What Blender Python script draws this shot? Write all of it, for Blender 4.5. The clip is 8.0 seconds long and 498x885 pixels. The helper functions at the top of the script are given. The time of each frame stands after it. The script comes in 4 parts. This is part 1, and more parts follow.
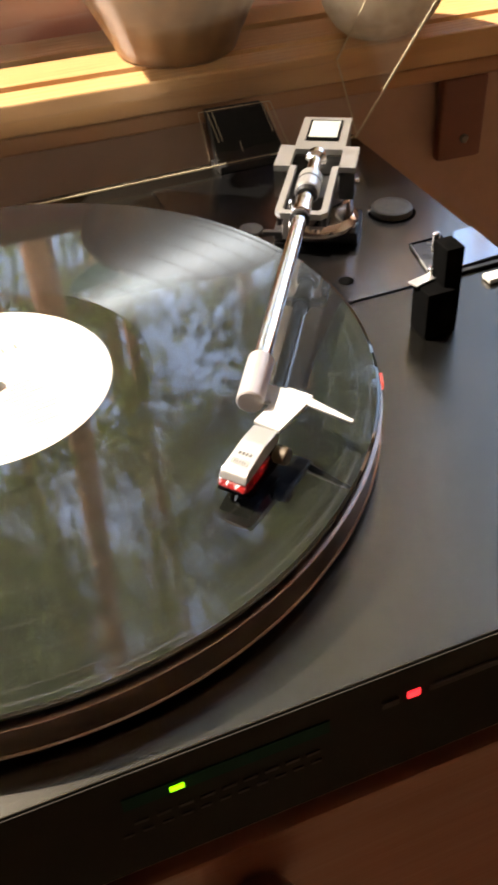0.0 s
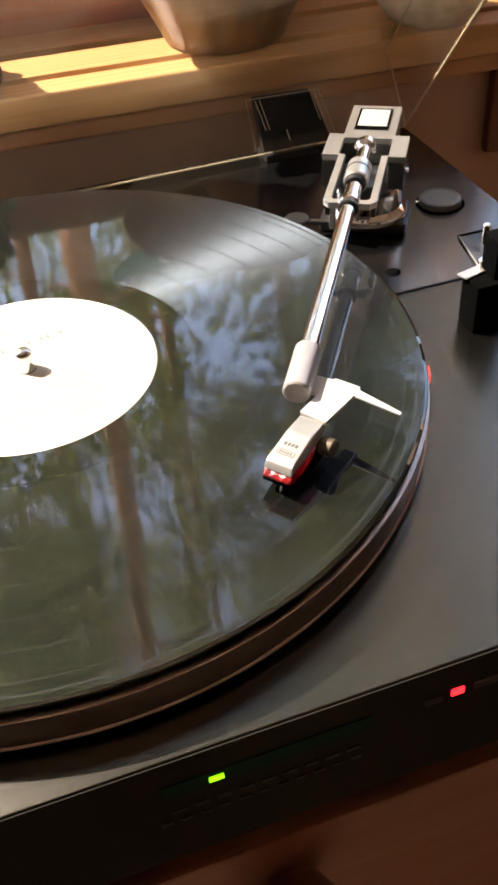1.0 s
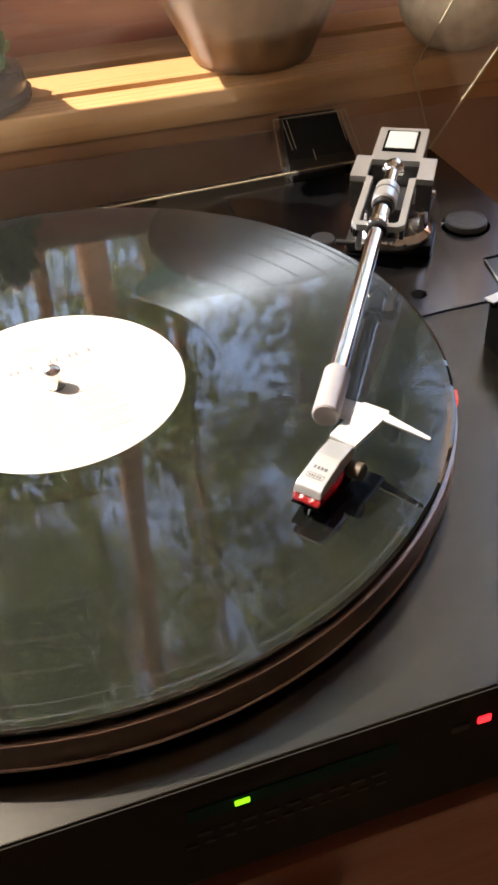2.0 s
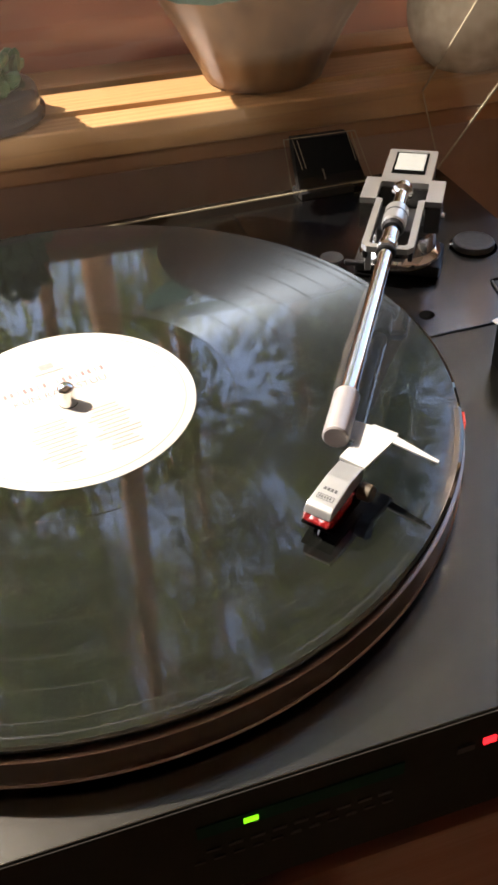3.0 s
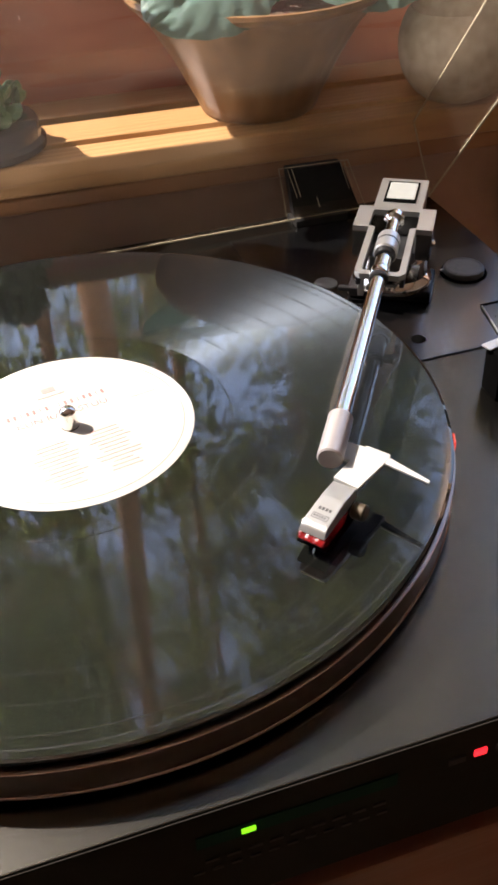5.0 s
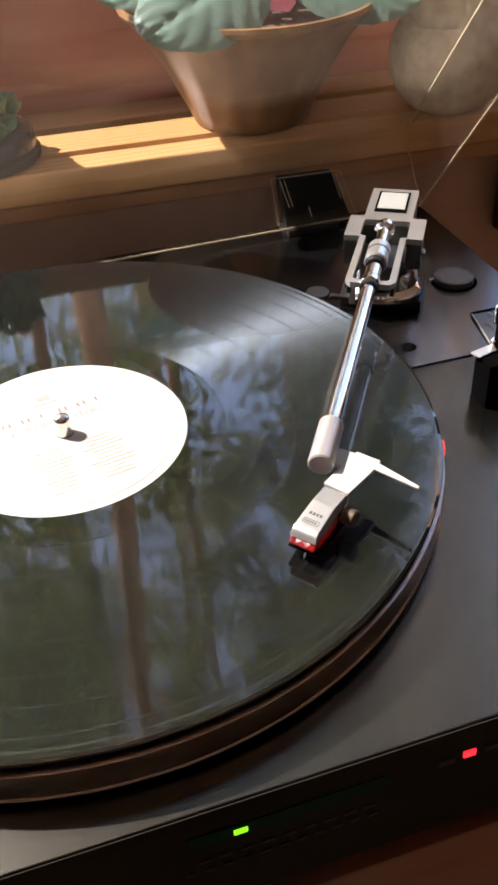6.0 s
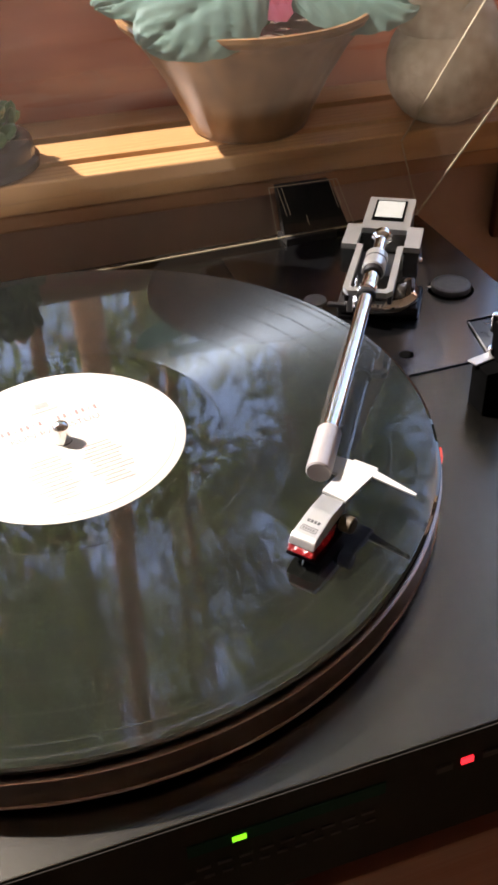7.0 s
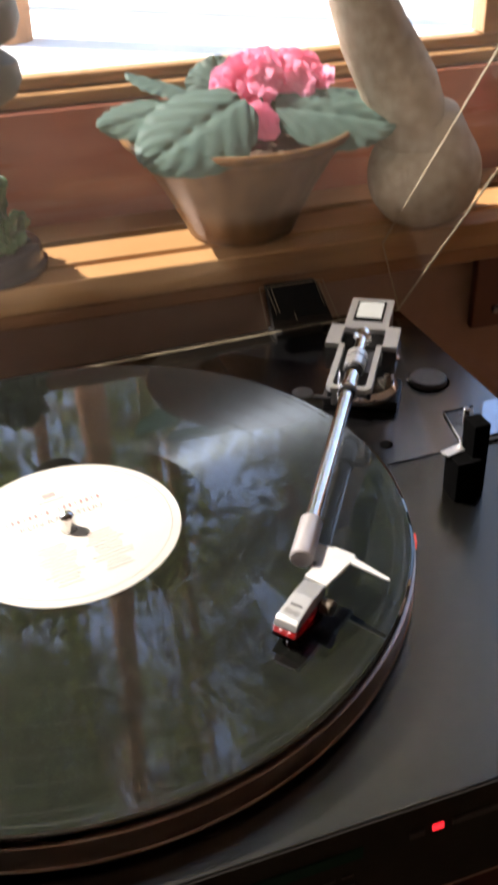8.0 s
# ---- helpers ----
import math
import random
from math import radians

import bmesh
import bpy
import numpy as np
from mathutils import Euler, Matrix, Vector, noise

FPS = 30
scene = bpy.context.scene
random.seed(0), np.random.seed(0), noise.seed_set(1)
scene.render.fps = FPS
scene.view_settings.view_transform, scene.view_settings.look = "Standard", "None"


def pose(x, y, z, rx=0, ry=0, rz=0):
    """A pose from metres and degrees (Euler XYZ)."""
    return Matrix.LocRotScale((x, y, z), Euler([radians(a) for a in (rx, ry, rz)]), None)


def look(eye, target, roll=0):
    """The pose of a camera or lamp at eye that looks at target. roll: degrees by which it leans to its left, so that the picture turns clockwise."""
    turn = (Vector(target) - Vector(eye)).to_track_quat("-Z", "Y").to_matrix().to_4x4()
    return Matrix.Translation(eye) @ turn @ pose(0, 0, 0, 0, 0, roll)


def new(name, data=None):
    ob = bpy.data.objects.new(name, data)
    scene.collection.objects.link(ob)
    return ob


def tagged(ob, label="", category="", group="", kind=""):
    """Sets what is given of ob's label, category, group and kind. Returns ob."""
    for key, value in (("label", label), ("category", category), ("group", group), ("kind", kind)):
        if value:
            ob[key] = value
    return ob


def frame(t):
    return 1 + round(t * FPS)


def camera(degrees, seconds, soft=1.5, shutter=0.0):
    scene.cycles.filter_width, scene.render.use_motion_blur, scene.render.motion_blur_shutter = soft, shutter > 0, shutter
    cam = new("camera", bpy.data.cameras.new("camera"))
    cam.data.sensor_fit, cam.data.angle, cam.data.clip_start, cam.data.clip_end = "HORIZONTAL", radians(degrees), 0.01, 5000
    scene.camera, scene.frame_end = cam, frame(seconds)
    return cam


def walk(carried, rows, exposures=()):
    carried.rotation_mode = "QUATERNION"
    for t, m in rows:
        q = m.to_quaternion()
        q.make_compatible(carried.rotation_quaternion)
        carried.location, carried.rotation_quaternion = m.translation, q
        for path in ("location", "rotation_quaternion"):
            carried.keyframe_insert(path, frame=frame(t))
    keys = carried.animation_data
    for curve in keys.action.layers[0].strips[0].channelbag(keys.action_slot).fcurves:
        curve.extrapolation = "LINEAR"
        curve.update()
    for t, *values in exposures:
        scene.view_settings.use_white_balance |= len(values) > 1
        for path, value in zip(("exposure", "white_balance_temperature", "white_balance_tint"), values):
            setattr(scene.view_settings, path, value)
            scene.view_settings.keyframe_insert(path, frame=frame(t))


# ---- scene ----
cam = camera(30.39, 8.0, soft=3.0, shutter=0.5)
ZR = 0.84                      # height of the record's top above the floor
ROWS = [
    (0.0, 0.00060, -0.30125, 0.20733, 49.093, 2.705, -21.735),
    (0.5, 0.00095, -0.29819, 0.20193, 48.848, 3.708, -19.799),
    (1.0, -0.00281, -0.29811, 0.20539, 48.693, 3.088, -19.359),
    (1.5, -0.00580, -0.29487, 0.20621, 48.998, 2.983, -18.756),
    (3.0, -0.01097, -0.29451, 0.21550, 49.950, 2.300, -17.714),
    (3.5, -0.01158, -0.29626, 0.21553, 50.125, 2.265, -17.806),
    (4.0, -0.01209, -0.29986, 0.21698, 50.799, 2.247, -17.879),
    (4.5, -0.01464, -0.29909, 0.21928, 51.032, 1.967, -17.721),
    (5.0, -0.01355, -0.30193, 0.22207, 51.267, 2.202, -17.985),
    (6.5, -0.01356, -0.30639, 0.22454, 51.995, 2.018, -18.356),
    (7.0, -0.01405, -0.30697, 0.22525, 52.223, 2.033, -18.424),
    (7.5, -0.00934, -0.31562, 0.22956, 53.259, 2.135, -19.049),
    (8.0, -0.01613, -0.33021, 0.25295, 56.512, 2.220, -18.562),
]
walk(cam, [(t, pose(x, y, ZR + z, rx, ry, rz)) for t, x, y, z, rx, ry, rz in ROWS],
     exposures=[(0.0, 2.92, 7450, 13), (1.0, 2.78, 7300, 14), (1.5, 2.75, 7050, 14), (3.0, 2.38, 6900, 14), (4.5, 2.30, 6700, 16), (6.5, 2.37, 6650, 17), (7.5, 2.38, 6550, 17), (8.0, 2.10, 6600, 15)])

# ---------------------------------------------------------------- light
SUN_AZ, SUN_EL = radians(-47), radians(47)      # azimuth from +y towards +x
world = bpy.data.worlds.new("world")
scene.world = world
world.use_nodes = True
wn = world.node_tree
sky = wn.nodes.new("ShaderNodeTexSky")
sky.sky_type, sky.sun_disc = "NISHITA", False
sky.sun_elevation, sky.sun_rotation = SUN_EL, SUN_AZ
wn.nodes["Background"].inputs[1].default_value = 0.15
wn.links.new(sky.outputs[0], wn.nodes["Background"].inputs[0])
sun = new("sun", bpy.data.lights.new("sun", "SUN"))
sun.data.energy, sun.data.angle, sun.data.color = 2.9, radians(0.8), (1.0, 0.95, 0.87)
SUN_DIR = Vector((math.sin(SUN_AZ) * math.cos(SUN_EL), math.cos(SUN_AZ) * math.cos(SUN_EL), math.sin(SUN_EL)))
sun.matrix_world = look(SUN_DIR * 8 + Vector((0, 0, ZR)), (0, 0, ZR))


# ---------------------------------------------------------------- materials
def mat(name, colour, rough=0.5, metal=0.0, colour2=None, scale=40.0, bump=0.0, bump_scale=None, stretch=(1, 1, 1),
        spec=0.5, detail=6.0, rough_var=0.0, coat=0.0, **extra):
    """A principled material with noise at two scales in colour, roughness and relief, sized in metres."""
    m = bpy.data.materials.new(name)
    m.use_nodes = True
    nt = m.node_tree
    b = nt.nodes["Principled BSDF"]
    b.inputs["Roughness"].default_value, b.inputs["Metallic"].default_value = rough, metal
    b.inputs["Specular IOR Level"].default_value, b.inputs["Coat Weight"].default_value = spec, coat
    b.inputs["Base Color"].default_value = (*colour, 1)
    for key, value in extra.items():
        b.inputs[key.replace("_", " ")].default_value = value
    co = nt.nodes.new("ShaderNodeTexCoord")
    mp = nt.nodes.new("ShaderNodeMapping")
    mp.inputs["Scale"].default_value = stretch
    nt.links.new(co.outputs["Object"], mp.inputs[0])
    fine = nt.nodes.new("ShaderNodeTexNoise")
    fine.inputs["Scale"].default_value, fine.inputs["Detail"].default_value = scale, detail
    broad = nt.nodes.new("ShaderNodeTexNoise")
    broad.inputs["Scale"].default_value, broad.inputs["Detail"].default_value = scale * 0.13, 3.0
    for n in (fine, broad):
        nt.links.new(mp.outputs[0], n.inputs[0])
    both = nt.nodes.new("ShaderNodeMath")
    both.operation = "ADD"
    nt.links.new(fine.outputs[0], both.inputs[0])
    nt.links.new(broad.outputs[0], both.inputs[1])
    if colour2:
        ramp = nt.nodes.new("ShaderNodeMapRange")
        ramp.inputs[1].default_value, ramp.inputs[2].default_value = 0.72, 1.28
        mix = nt.nodes.new("ShaderNodeMix")
        mix.data_type = "RGBA"
        mix.inputs[6].default_value, mix.inputs[7].default_value = (*colour, 1), (*colour2, 1)
        nt.links.new(both.outputs[0], ramp.inputs[0])
        nt.links.new(ramp.outputs[0], mix.inputs[0])
        nt.links.new(mix.outputs[2], b.inputs["Base Color"])
    if rough_var:
        rr = nt.nodes.new("ShaderNodeMapRange")
        rr.inputs[1].default_value, rr.inputs[2].default_value = 0.7, 1.3
        rr.inputs[3].default_value, rr.inputs[4].default_value = max(0.02, rough - rough_var), rough + rough_var
        nt.links.new(both.outputs[0], rr.inputs[0])
        nt.links.new(rr.outputs[0], b.inputs["Roughness"])
    if bump:
        bn = nt.nodes.new("ShaderNodeTexNoise")
        bn.inputs["Scale"].default_value, bn.inputs["Detail"].default_value = bump_scale or scale, 4.0
        nt.links.new(mp.outputs[0], bn.inputs[0])
        bp = nt.nodes.new("ShaderNodeBump")
        bp.inputs["Strength"].default_value, bp.inputs["Distance"].default_value = 1.0, bump
        nt.links.new(bn.outputs[0], bp.inputs["Height"])
        nt.links.new(bp.outputs[0], b.inputs["Normal"])
    return m


def wood(name, dark, light, rough=0.45, rings=160.0, coat=0.0):
    """Planed timber with its grain along x."""
    m = mat(name, dark, rough, 0, None, 60, 0.0004, 160, (0.06, 1, 1), coat=coat, rough_var=0.08)
    nt = m.node_tree
    co = nt.nodes.new("ShaderNodeTexCoord")
    mp = nt.nodes.new("ShaderNodeMapping")
    mp.inputs["Scale"].default_value = (0.05, 1, 1)
    warp = nt.nodes.new("ShaderNodeTexNoise")
    warp.inputs["Scale"].default_value, warp.inputs["Detail"].default_value = 30, 3
    wave = nt.nodes.new("ShaderNodeTexWave")
    wave.bands_direction = "Y"
    wave.inputs["Scale"].default_value, wave.inputs["Distortion"].default_value = rings * 0.35, 5.0
    wave.inputs["Detail"].default_value, wave.inputs["Detail Scale"].default_value = 3.0, 1.2
    mix = nt.nodes.new("ShaderNodeMix")
    mix.data_type = "RGBA"
    mix.inputs[6].default_value, mix.inputs[7].default_value = (*dark, 1), (*light, 1)
    add = nt.nodes.new("ShaderNodeMath")
    add.operation = "MULTIPLY_ADD"
    add.inputs[1].default_value = 0.55
    scaled = nt.nodes.new("ShaderNodeMath")
    scaled.operation = "MULTIPLY"
    scaled.inputs[1].default_value = 0.55
    nt.links.new(co.outputs["Object"], mp.inputs[0])
    nt.links.new(mp.outputs[0], wave.inputs[0])
    nt.links.new(mp.outputs[0], warp.inputs[0])
    nt.links.new(warp.outputs[0], scaled.inputs[0])
    nt.links.new(wave.outputs[1], add.inputs[0])
    nt.links.new(scaled.outputs[0], add.inputs[2])
    nt.links.new(add.outputs[0], mix.inputs[0])
    nt.links.new(mix.outputs[2], nt.nodes["Principled BSDF"].inputs["Base Color"])
    return m


def vinyl(name, rough, aniso, tone=(0.0030, 0.0032, 0.0026), walls=0.0):
    m = mat(name, tone, rough, 0, tuple(c * 1.3 for c in tone), 300, spec=0.95)
    b = m.node_tree.nodes["Principled BSDF"]
    b.inputs["Anisotropic"].default_value = aniso
    tan = m.node_tree.nodes.new("ShaderNodeTangent")
    tan.direction_type, tan.axis = "RADIAL", "Z"
    b.inputs["Anisotropic Rotation"].default_value = 0.25
    m.node_tree.links.new(tan.outputs[0], b.inputs["Tangent"])
    if walls:
        # the sloping groove walls throw light across the grooves, hardly along them
        nt = m.node_tree
        g, mix = nt.nodes.new("ShaderNodeBsdfAnisotropic"), nt.nodes.new("ShaderNodeMixShader")
        g.inputs["Color"].default_value = (0.72, 0.85, 1.0, 1)
        g.inputs["Roughness"].default_value, g.inputs["Anisotropy"].default_value = 0.64, 0.80
        nt.links.new(tan.outputs[0], g.inputs["Tangent"])
        mix.inputs[0].default_value = walls
        nt.links.new(b.outputs[0], mix.inputs[1])
        nt.links.new(g.outputs[0], mix.inputs[2])
        nt.links.new(mix.outputs[0], nt.nodes["Material Output"].inputs[0])
    return m


def glowing(name, colour, strength):
    m = mat(name, colour, 0.3)
    b = m.node_tree.nodes["Principled BSDF"]
    b.inputs["Emission Color"].default_value, b.inputs["Emission Strength"].default_value = (*colour, 1), strength
    return m


def clear(name, colour=(1, 1, 1), rough=0.0, ior=1.49):
    m = mat(name, colour, rough, 0, None, 50)
    b = m.node_tree.nodes["Principled BSDF"]
    b.inputs["Transmission Weight"].default_value, b.inputs["IOR"].default_value = 1.0, ior
    return m


def sheet(name, mirror, dust):
    """Thin clear sheet: passes light straight, mirrors by Fresnel, with specks of dust that scatter a little."""
    m = bpy.data.materials.new(name)
    m.use_nodes = True
    nt = m.node_tree
    nt.nodes.remove(nt.nodes["Principled BSDF"])
    clearb, gloss, fres = (nt.nodes.new("ShaderNodeBsdf" + k) for k in ("Transparent", "Glossy", "Diffuse"))
    gloss.inputs["Roughness"].default_value = 0.02
    facing = nt.nodes.new("ShaderNodeLayerWeight")
    facing.inputs[0].default_value = 0.5
    power, fr = nt.nodes.new("ShaderNodeMath"), nt.nodes.new("ShaderNodeMath")
    power.operation, fr.operation = "POWER", "MULTIPLY_ADD"
    power.inputs[1].default_value = 4.5
    fr.inputs[1].default_value, fr.inputs[2].default_value = 0.7, mirror
    nt.links.new(facing.outputs["Facing"], power.inputs[0])
    nt.links.new(power.outputs[0], fr.inputs[0])
    one, two = nt.nodes.new("ShaderNodeMixShader"), nt.nodes.new("ShaderNodeMixShader")
    trans, add = nt.nodes.new("ShaderNodeBsdfTranslucent"), nt.nodes.new("ShaderNodeMixShader")
    for n in (trans, fres):
        n.inputs[0].default_value = (0.8, 0.63, 0.48, 1)
    add.inputs[0].default_value = 0.6
    noise_a, noise_b = nt.nodes.new("ShaderNodeTexNoise"), nt.nodes.new("ShaderNodeTexVoronoi")
    co = nt.nodes.new("ShaderNodeTexCoord")
    noise_a.inputs["Scale"].default_value, noise_b.inputs["Scale"].default_value = 16, 300
    for n in (noise_a, noise_b):
        nt.links.new(co.outputs["Object"], n.inputs["Vector"])
    speck = nt.nodes.new("ShaderNodeMapRange")
    speck.inputs[1].default_value, speck.inputs[2].default_value = 0.10, 0.16
    speck.inputs[3].default_value, speck.inputs[4].default_value = 6.0, 1.0
    film = nt.nodes.new("ShaderNodeMapRange")
    film.inputs[1].default_value, film.inputs[2].default_value = 0.3, 0.75
    film.inputs[3].default_value, film.inputs[4].default_value = dust * 0.6, dust * 1.5
    mul = nt.nodes.new("ShaderNodeMath")
    mul.operation = "MULTIPLY"
    nt.links.new(noise_a.outputs[0], film.inputs[0])
    nt.links.new(noise_b.outputs["Distance"], speck.inputs[0])
    nt.links.new(film.outputs[0], mul.inputs[0])
    nt.links.new(speck.outputs[0], mul.inputs[1])
    nt.links.new(fr.outputs[0], one.inputs[0])
    nt.links.new(clearb.outputs[0], one.inputs[1])
    nt.links.new(gloss.outputs[0], one.inputs[2])
    nt.links.new(fres.outputs[0], add.inputs[1])
    nt.links.new(trans.outputs[0], add.inputs[2])
    nt.links.new(mul.outputs[0], two.inputs[0])
    nt.links.new(one.outputs[0], two.inputs[1])
    nt.links.new(add.outputs[0], two.inputs[2])
    nt.links.new(two.outputs[0], nt.nodes["Material Output"].inputs[0])
    return m


VINYL = vinyl("grooved_vinyl", 0.041, 0.70, walls=0.021)
VINYL_SMOOTH = vinyl("smooth_vinyl", 0.035, 0.0)
VINYL_GAP = vinyl("gap_vinyl", 0.18, 0.0, (0.008, 0.008, 0.007))
PAPER = mat("label_paper", (0.44, 0.412, 0.355), 0.62, 0, (0.415, 0.388, 0.33), 90, 0.00002, 900)
INK_RED = mat("red_ink", (0.30, 0.10, 0.095), 0.6, 0, (0.35, 0.14, 0.125), 700)
INK_PINK = mat("faint_pink_ink", (0.36, 0.19, 0.165), 0.6, 0, (0.39, 0.23, 0.20), 700)
INK_GREY = mat("grey_ink", (0.30, 0.27, 0.25), 0.6, 0, (0.42, 0.38, 0.35), 700)
SLEEVE = mat("satin_sleeve", (0.36, 0.325, 0.31), 0.36, 0.5, (0.33, 0.30, 0.285), 300)
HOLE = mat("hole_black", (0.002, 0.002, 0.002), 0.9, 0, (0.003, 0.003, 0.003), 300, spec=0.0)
DIAL = mat("grey_dial", (0.11, 0.107, 0.098), 0.40, 0.2, (0.075, 0.073, 0.067), 420, 0.0001, 900)
PAD = mat("pale_green_pad", (0.25, 0.255, 0.235), 0.4, 0, (0.23, 0.235, 0.215), 300)
CHROME = mat("chrome", (0.78, 0.77, 0.75), 0.10, 1.0, (0.70, 0.69, 0.67), 120, rough_var=0.04)
SATIN = mat("satin_aluminium", (0.52, 0.51, 0.485), 0.28, 0.85, (0.505, 0.495, 0.47), 200)
SILVER_PAINT = mat("silver_plastic", (0.44, 0.43, 0.41), 0.30, 0.75, (0.425, 0.415, 0.395), 200)
PALE_PLASTIC = mat("pale_plastic", (0.37, 0.36, 0.335), 0.42, 0.0, (0.345, 0.335, 0.31), 300, rough_var=0.03)
PLINTH = mat("graphite_deck", (0.090, 0.083, 0.071), 0.27, 1.0, (0.095, 0.088, 0.075), 60, detail=2.0)
PLATE = mat("graphite_arm_board", (0.165, 0.163, 0.165), 0.22, 1.0, (0.172, 0.170, 0.172), 60, detail=2.0)
PANEL = mat("black_front_panel", (0.0185, 0.0165, 0.0145), 0.5, 0, (0.0205, 0.0185, 0.0165), 150, rough_var=0.03, spec=0.0)
BLACK = mat("black_plastic", (0.010, 0.0095, 0.0095), 0.36, 0, (0.014, 0.013, 0.013), 220, rough_var=0.03, spec=0.15)
RUBBER = mat("black_rubber", (0.016, 0.016, 0.016), 0.8, 0, (0.024, 0.023, 0.022), 300, 0.00003, 1200)
PLATTER = mat("platter_metal", (0.31, 0.24, 0.21), 0.28, 0.9, (0.29, 0.225, 0.195), 60, detail=2.0)
MIRROR_PLATE = mat("polished_slide_plate", (0.36, 0.38, 0.43), 0.14, 1.0, (0.33, 0.35, 0.40), 200, rough_var=0.04)
RED_CLEAR = mat("red_cartridge_plastic", (0.20, 0.003, 0.005), 0.22, 0, (0.42, 0.010, 0.010), 700, 0.0008, 420, spec=0.6,
                Transmission_Weight=0.6)
BRASS = mat("dull_brass", (0.075, 0.055, 0.032), 0.5, 0.3, (0.06, 0.043, 0.026), 300)
ACRYLIC = sheet("clear_acrylic", 0.022, 0.009)
ACRYLIC_SIDE = sheet("clear_acrylic_side", 0.03, 0.008)
ACRYLIC_EDGE = mat("acrylic_edge", (0.46, 0.39, 0.26), 0.3, 0, (0.38, 0.32, 0.21), 200)
PANE = sheet("window_glass", 0.02, 0.004)
DISH_GLASS = mat("grey_glass", (0.050, 0.050, 0.056), 0.22, 0, (0.066, 0.066, 0.072), 90)
PINE = wood("lacquered_pine", (0.34, 0.170, 0.062), (0.49, 0.29, 0.126), 0.36, coat=0.25)
PINE_DARK = wood("darker_pine", (0.26, 0.12, 0.045), (0.38, 0.19, 0.08), 0.42, coat=0.2)
MAHOGANY = wood("red_brown_board", (0.34, 0.112, 0.066), (0.47, 0.172, 0.105), 0.30, coat=0.3)
CABINET = wood("cabinet_veneer", (0.115, 0.030, 0.013), (0.130, 0.036, 0.016), 0.5)
FLOOR = wood("floor_boards", (0.22, 0.12, 0.06), (0.32, 0.19, 0.1), 0.5)
WALL = mat("taupe_wallpaper", (0.33, 0.205, 0.145), 0.75, 0, (0.37, 0.235, 0.17), 90, 0.00015, 350)
PLASTER = mat("warm_plaster", (0.52, 0.41, 0.32), 0.85, 0, (0.47, 0.37, 0.285), 30, 0.0002, 200)
GLAZE = mat("ochre_glaze", (0.23, 0.120, 0.044), 0.32, 0, (0.11, 0.055, 0.020), 70, 0.0004, 90, (1, 1, 0.12), rough_var=0.06, spec=0.3)
STONEWARE = mat("beige_stoneware", (0.50, 0.42, 0.30), 0.70, 0, (0.30, 0.235, 0.15), 110, 0.0008, 220)
GREY_STONE = mat("grey_green_stoneware", (0.16, 0.17, 0.14), 0.5, 0, (0.10, 0.11, 0.09), 60, 0.0004, 160)
SOIL = mat("potting_soil", (0.06, 0.038, 0.024), 0.95, 0, (0.10, 0.06, 0.035), 240, 0.002, 320)
SUCCULENT = mat("dark_green_leaf", (0.05, 0.12, 0.05), 0.5, 0, (0.09, 0.18, 0.08), 300, 0.0003, 500)
BARK = mat("bark", (0.56, 0.27, 0.12), 0.9, 0, (0.34, 0.155, 0.07), 9, 0.02, 18, (1, 1, 0.25))
def leafy(name, front, through_colour, share):
    """Leaves that let part of the light through."""
    m = mat(name, front, 0.55, 0, tuple(c * 1.5 for c in front), 2.0)
    nt = m.node_tree
    t, mix = nt.nodes.new("ShaderNodeBsdfTranslucent"), nt.nodes.new("ShaderNodeMixShader")
    t.inputs[0].default_value = (*through_colour, 1)
    mix.inputs[0].default_value = share
    nt.links.new(nt.nodes["Principled BSDF"].outputs[0], mix.inputs[1])
    nt.links.new(t.outputs[0], mix.inputs[2])
    nt.links.new(mix.outputs[0], nt.nodes["Material Output"].inputs[0])
    return m


FOLIAGE = leafy("foliage", (0.090, 0.105, 0.038), (0.26, 0.30, 0.085), 0.5)
LEAF = leafy("violet_leaf", (0.14, 0.22, 0.19), (0.22, 0.36, 0.25), 0.25)
BLOOM = leafy("pink_petal", (0.88, 0.36, 0.51), (0.95, 0.42, 0.58), 0.55)
PALE_GROUND = mat("pale_gravel_yard", (0.84, 0.80, 0.72), 0.9, 0, (0.90, 0.87, 0.80), 6, 0.01, 40)
GREEN_LED = glowing("green_led", (0.17, 0.85, 0.01), 0.36)
RED_LED = glowing("red_led", (1.0, 0.02, 0.03), 0.42)
STROBE = glowing("strobe_glow", (1.0, 0.10, 0.06), 0.12)
GREY_PRINT = mat("grey_print", (0.050, 0.047, 0.045), 0.5, 0, (0.040, 0.037, 0.035), 500, spec=0.0)
GREEN_SCALE = mat("green_scale", (0.008, 0.025, 0.018), 0.5, 0, (0.009, 0.029, 0.021), 300, spec=0.0)
MARK = mat("faded_black_print", (0.03, 0.03, 0.03), 0.5, 0, (0.07, 0.068, 0.065), 900)
BLOCK = mat("grey_steel_block", (0.30, 0.295, 0.285), 0.24, 1.0, (0.28, 0.275, 0.265), 200)
STEEL_DARK = mat("dark_steel", (0.10, 0.10, 0.10), 0.35, 0.9, (0.14, 0.14, 0.14), 300, rough_var=0.1)

# ---------------------------------------------------------------- builders
BASE = {}


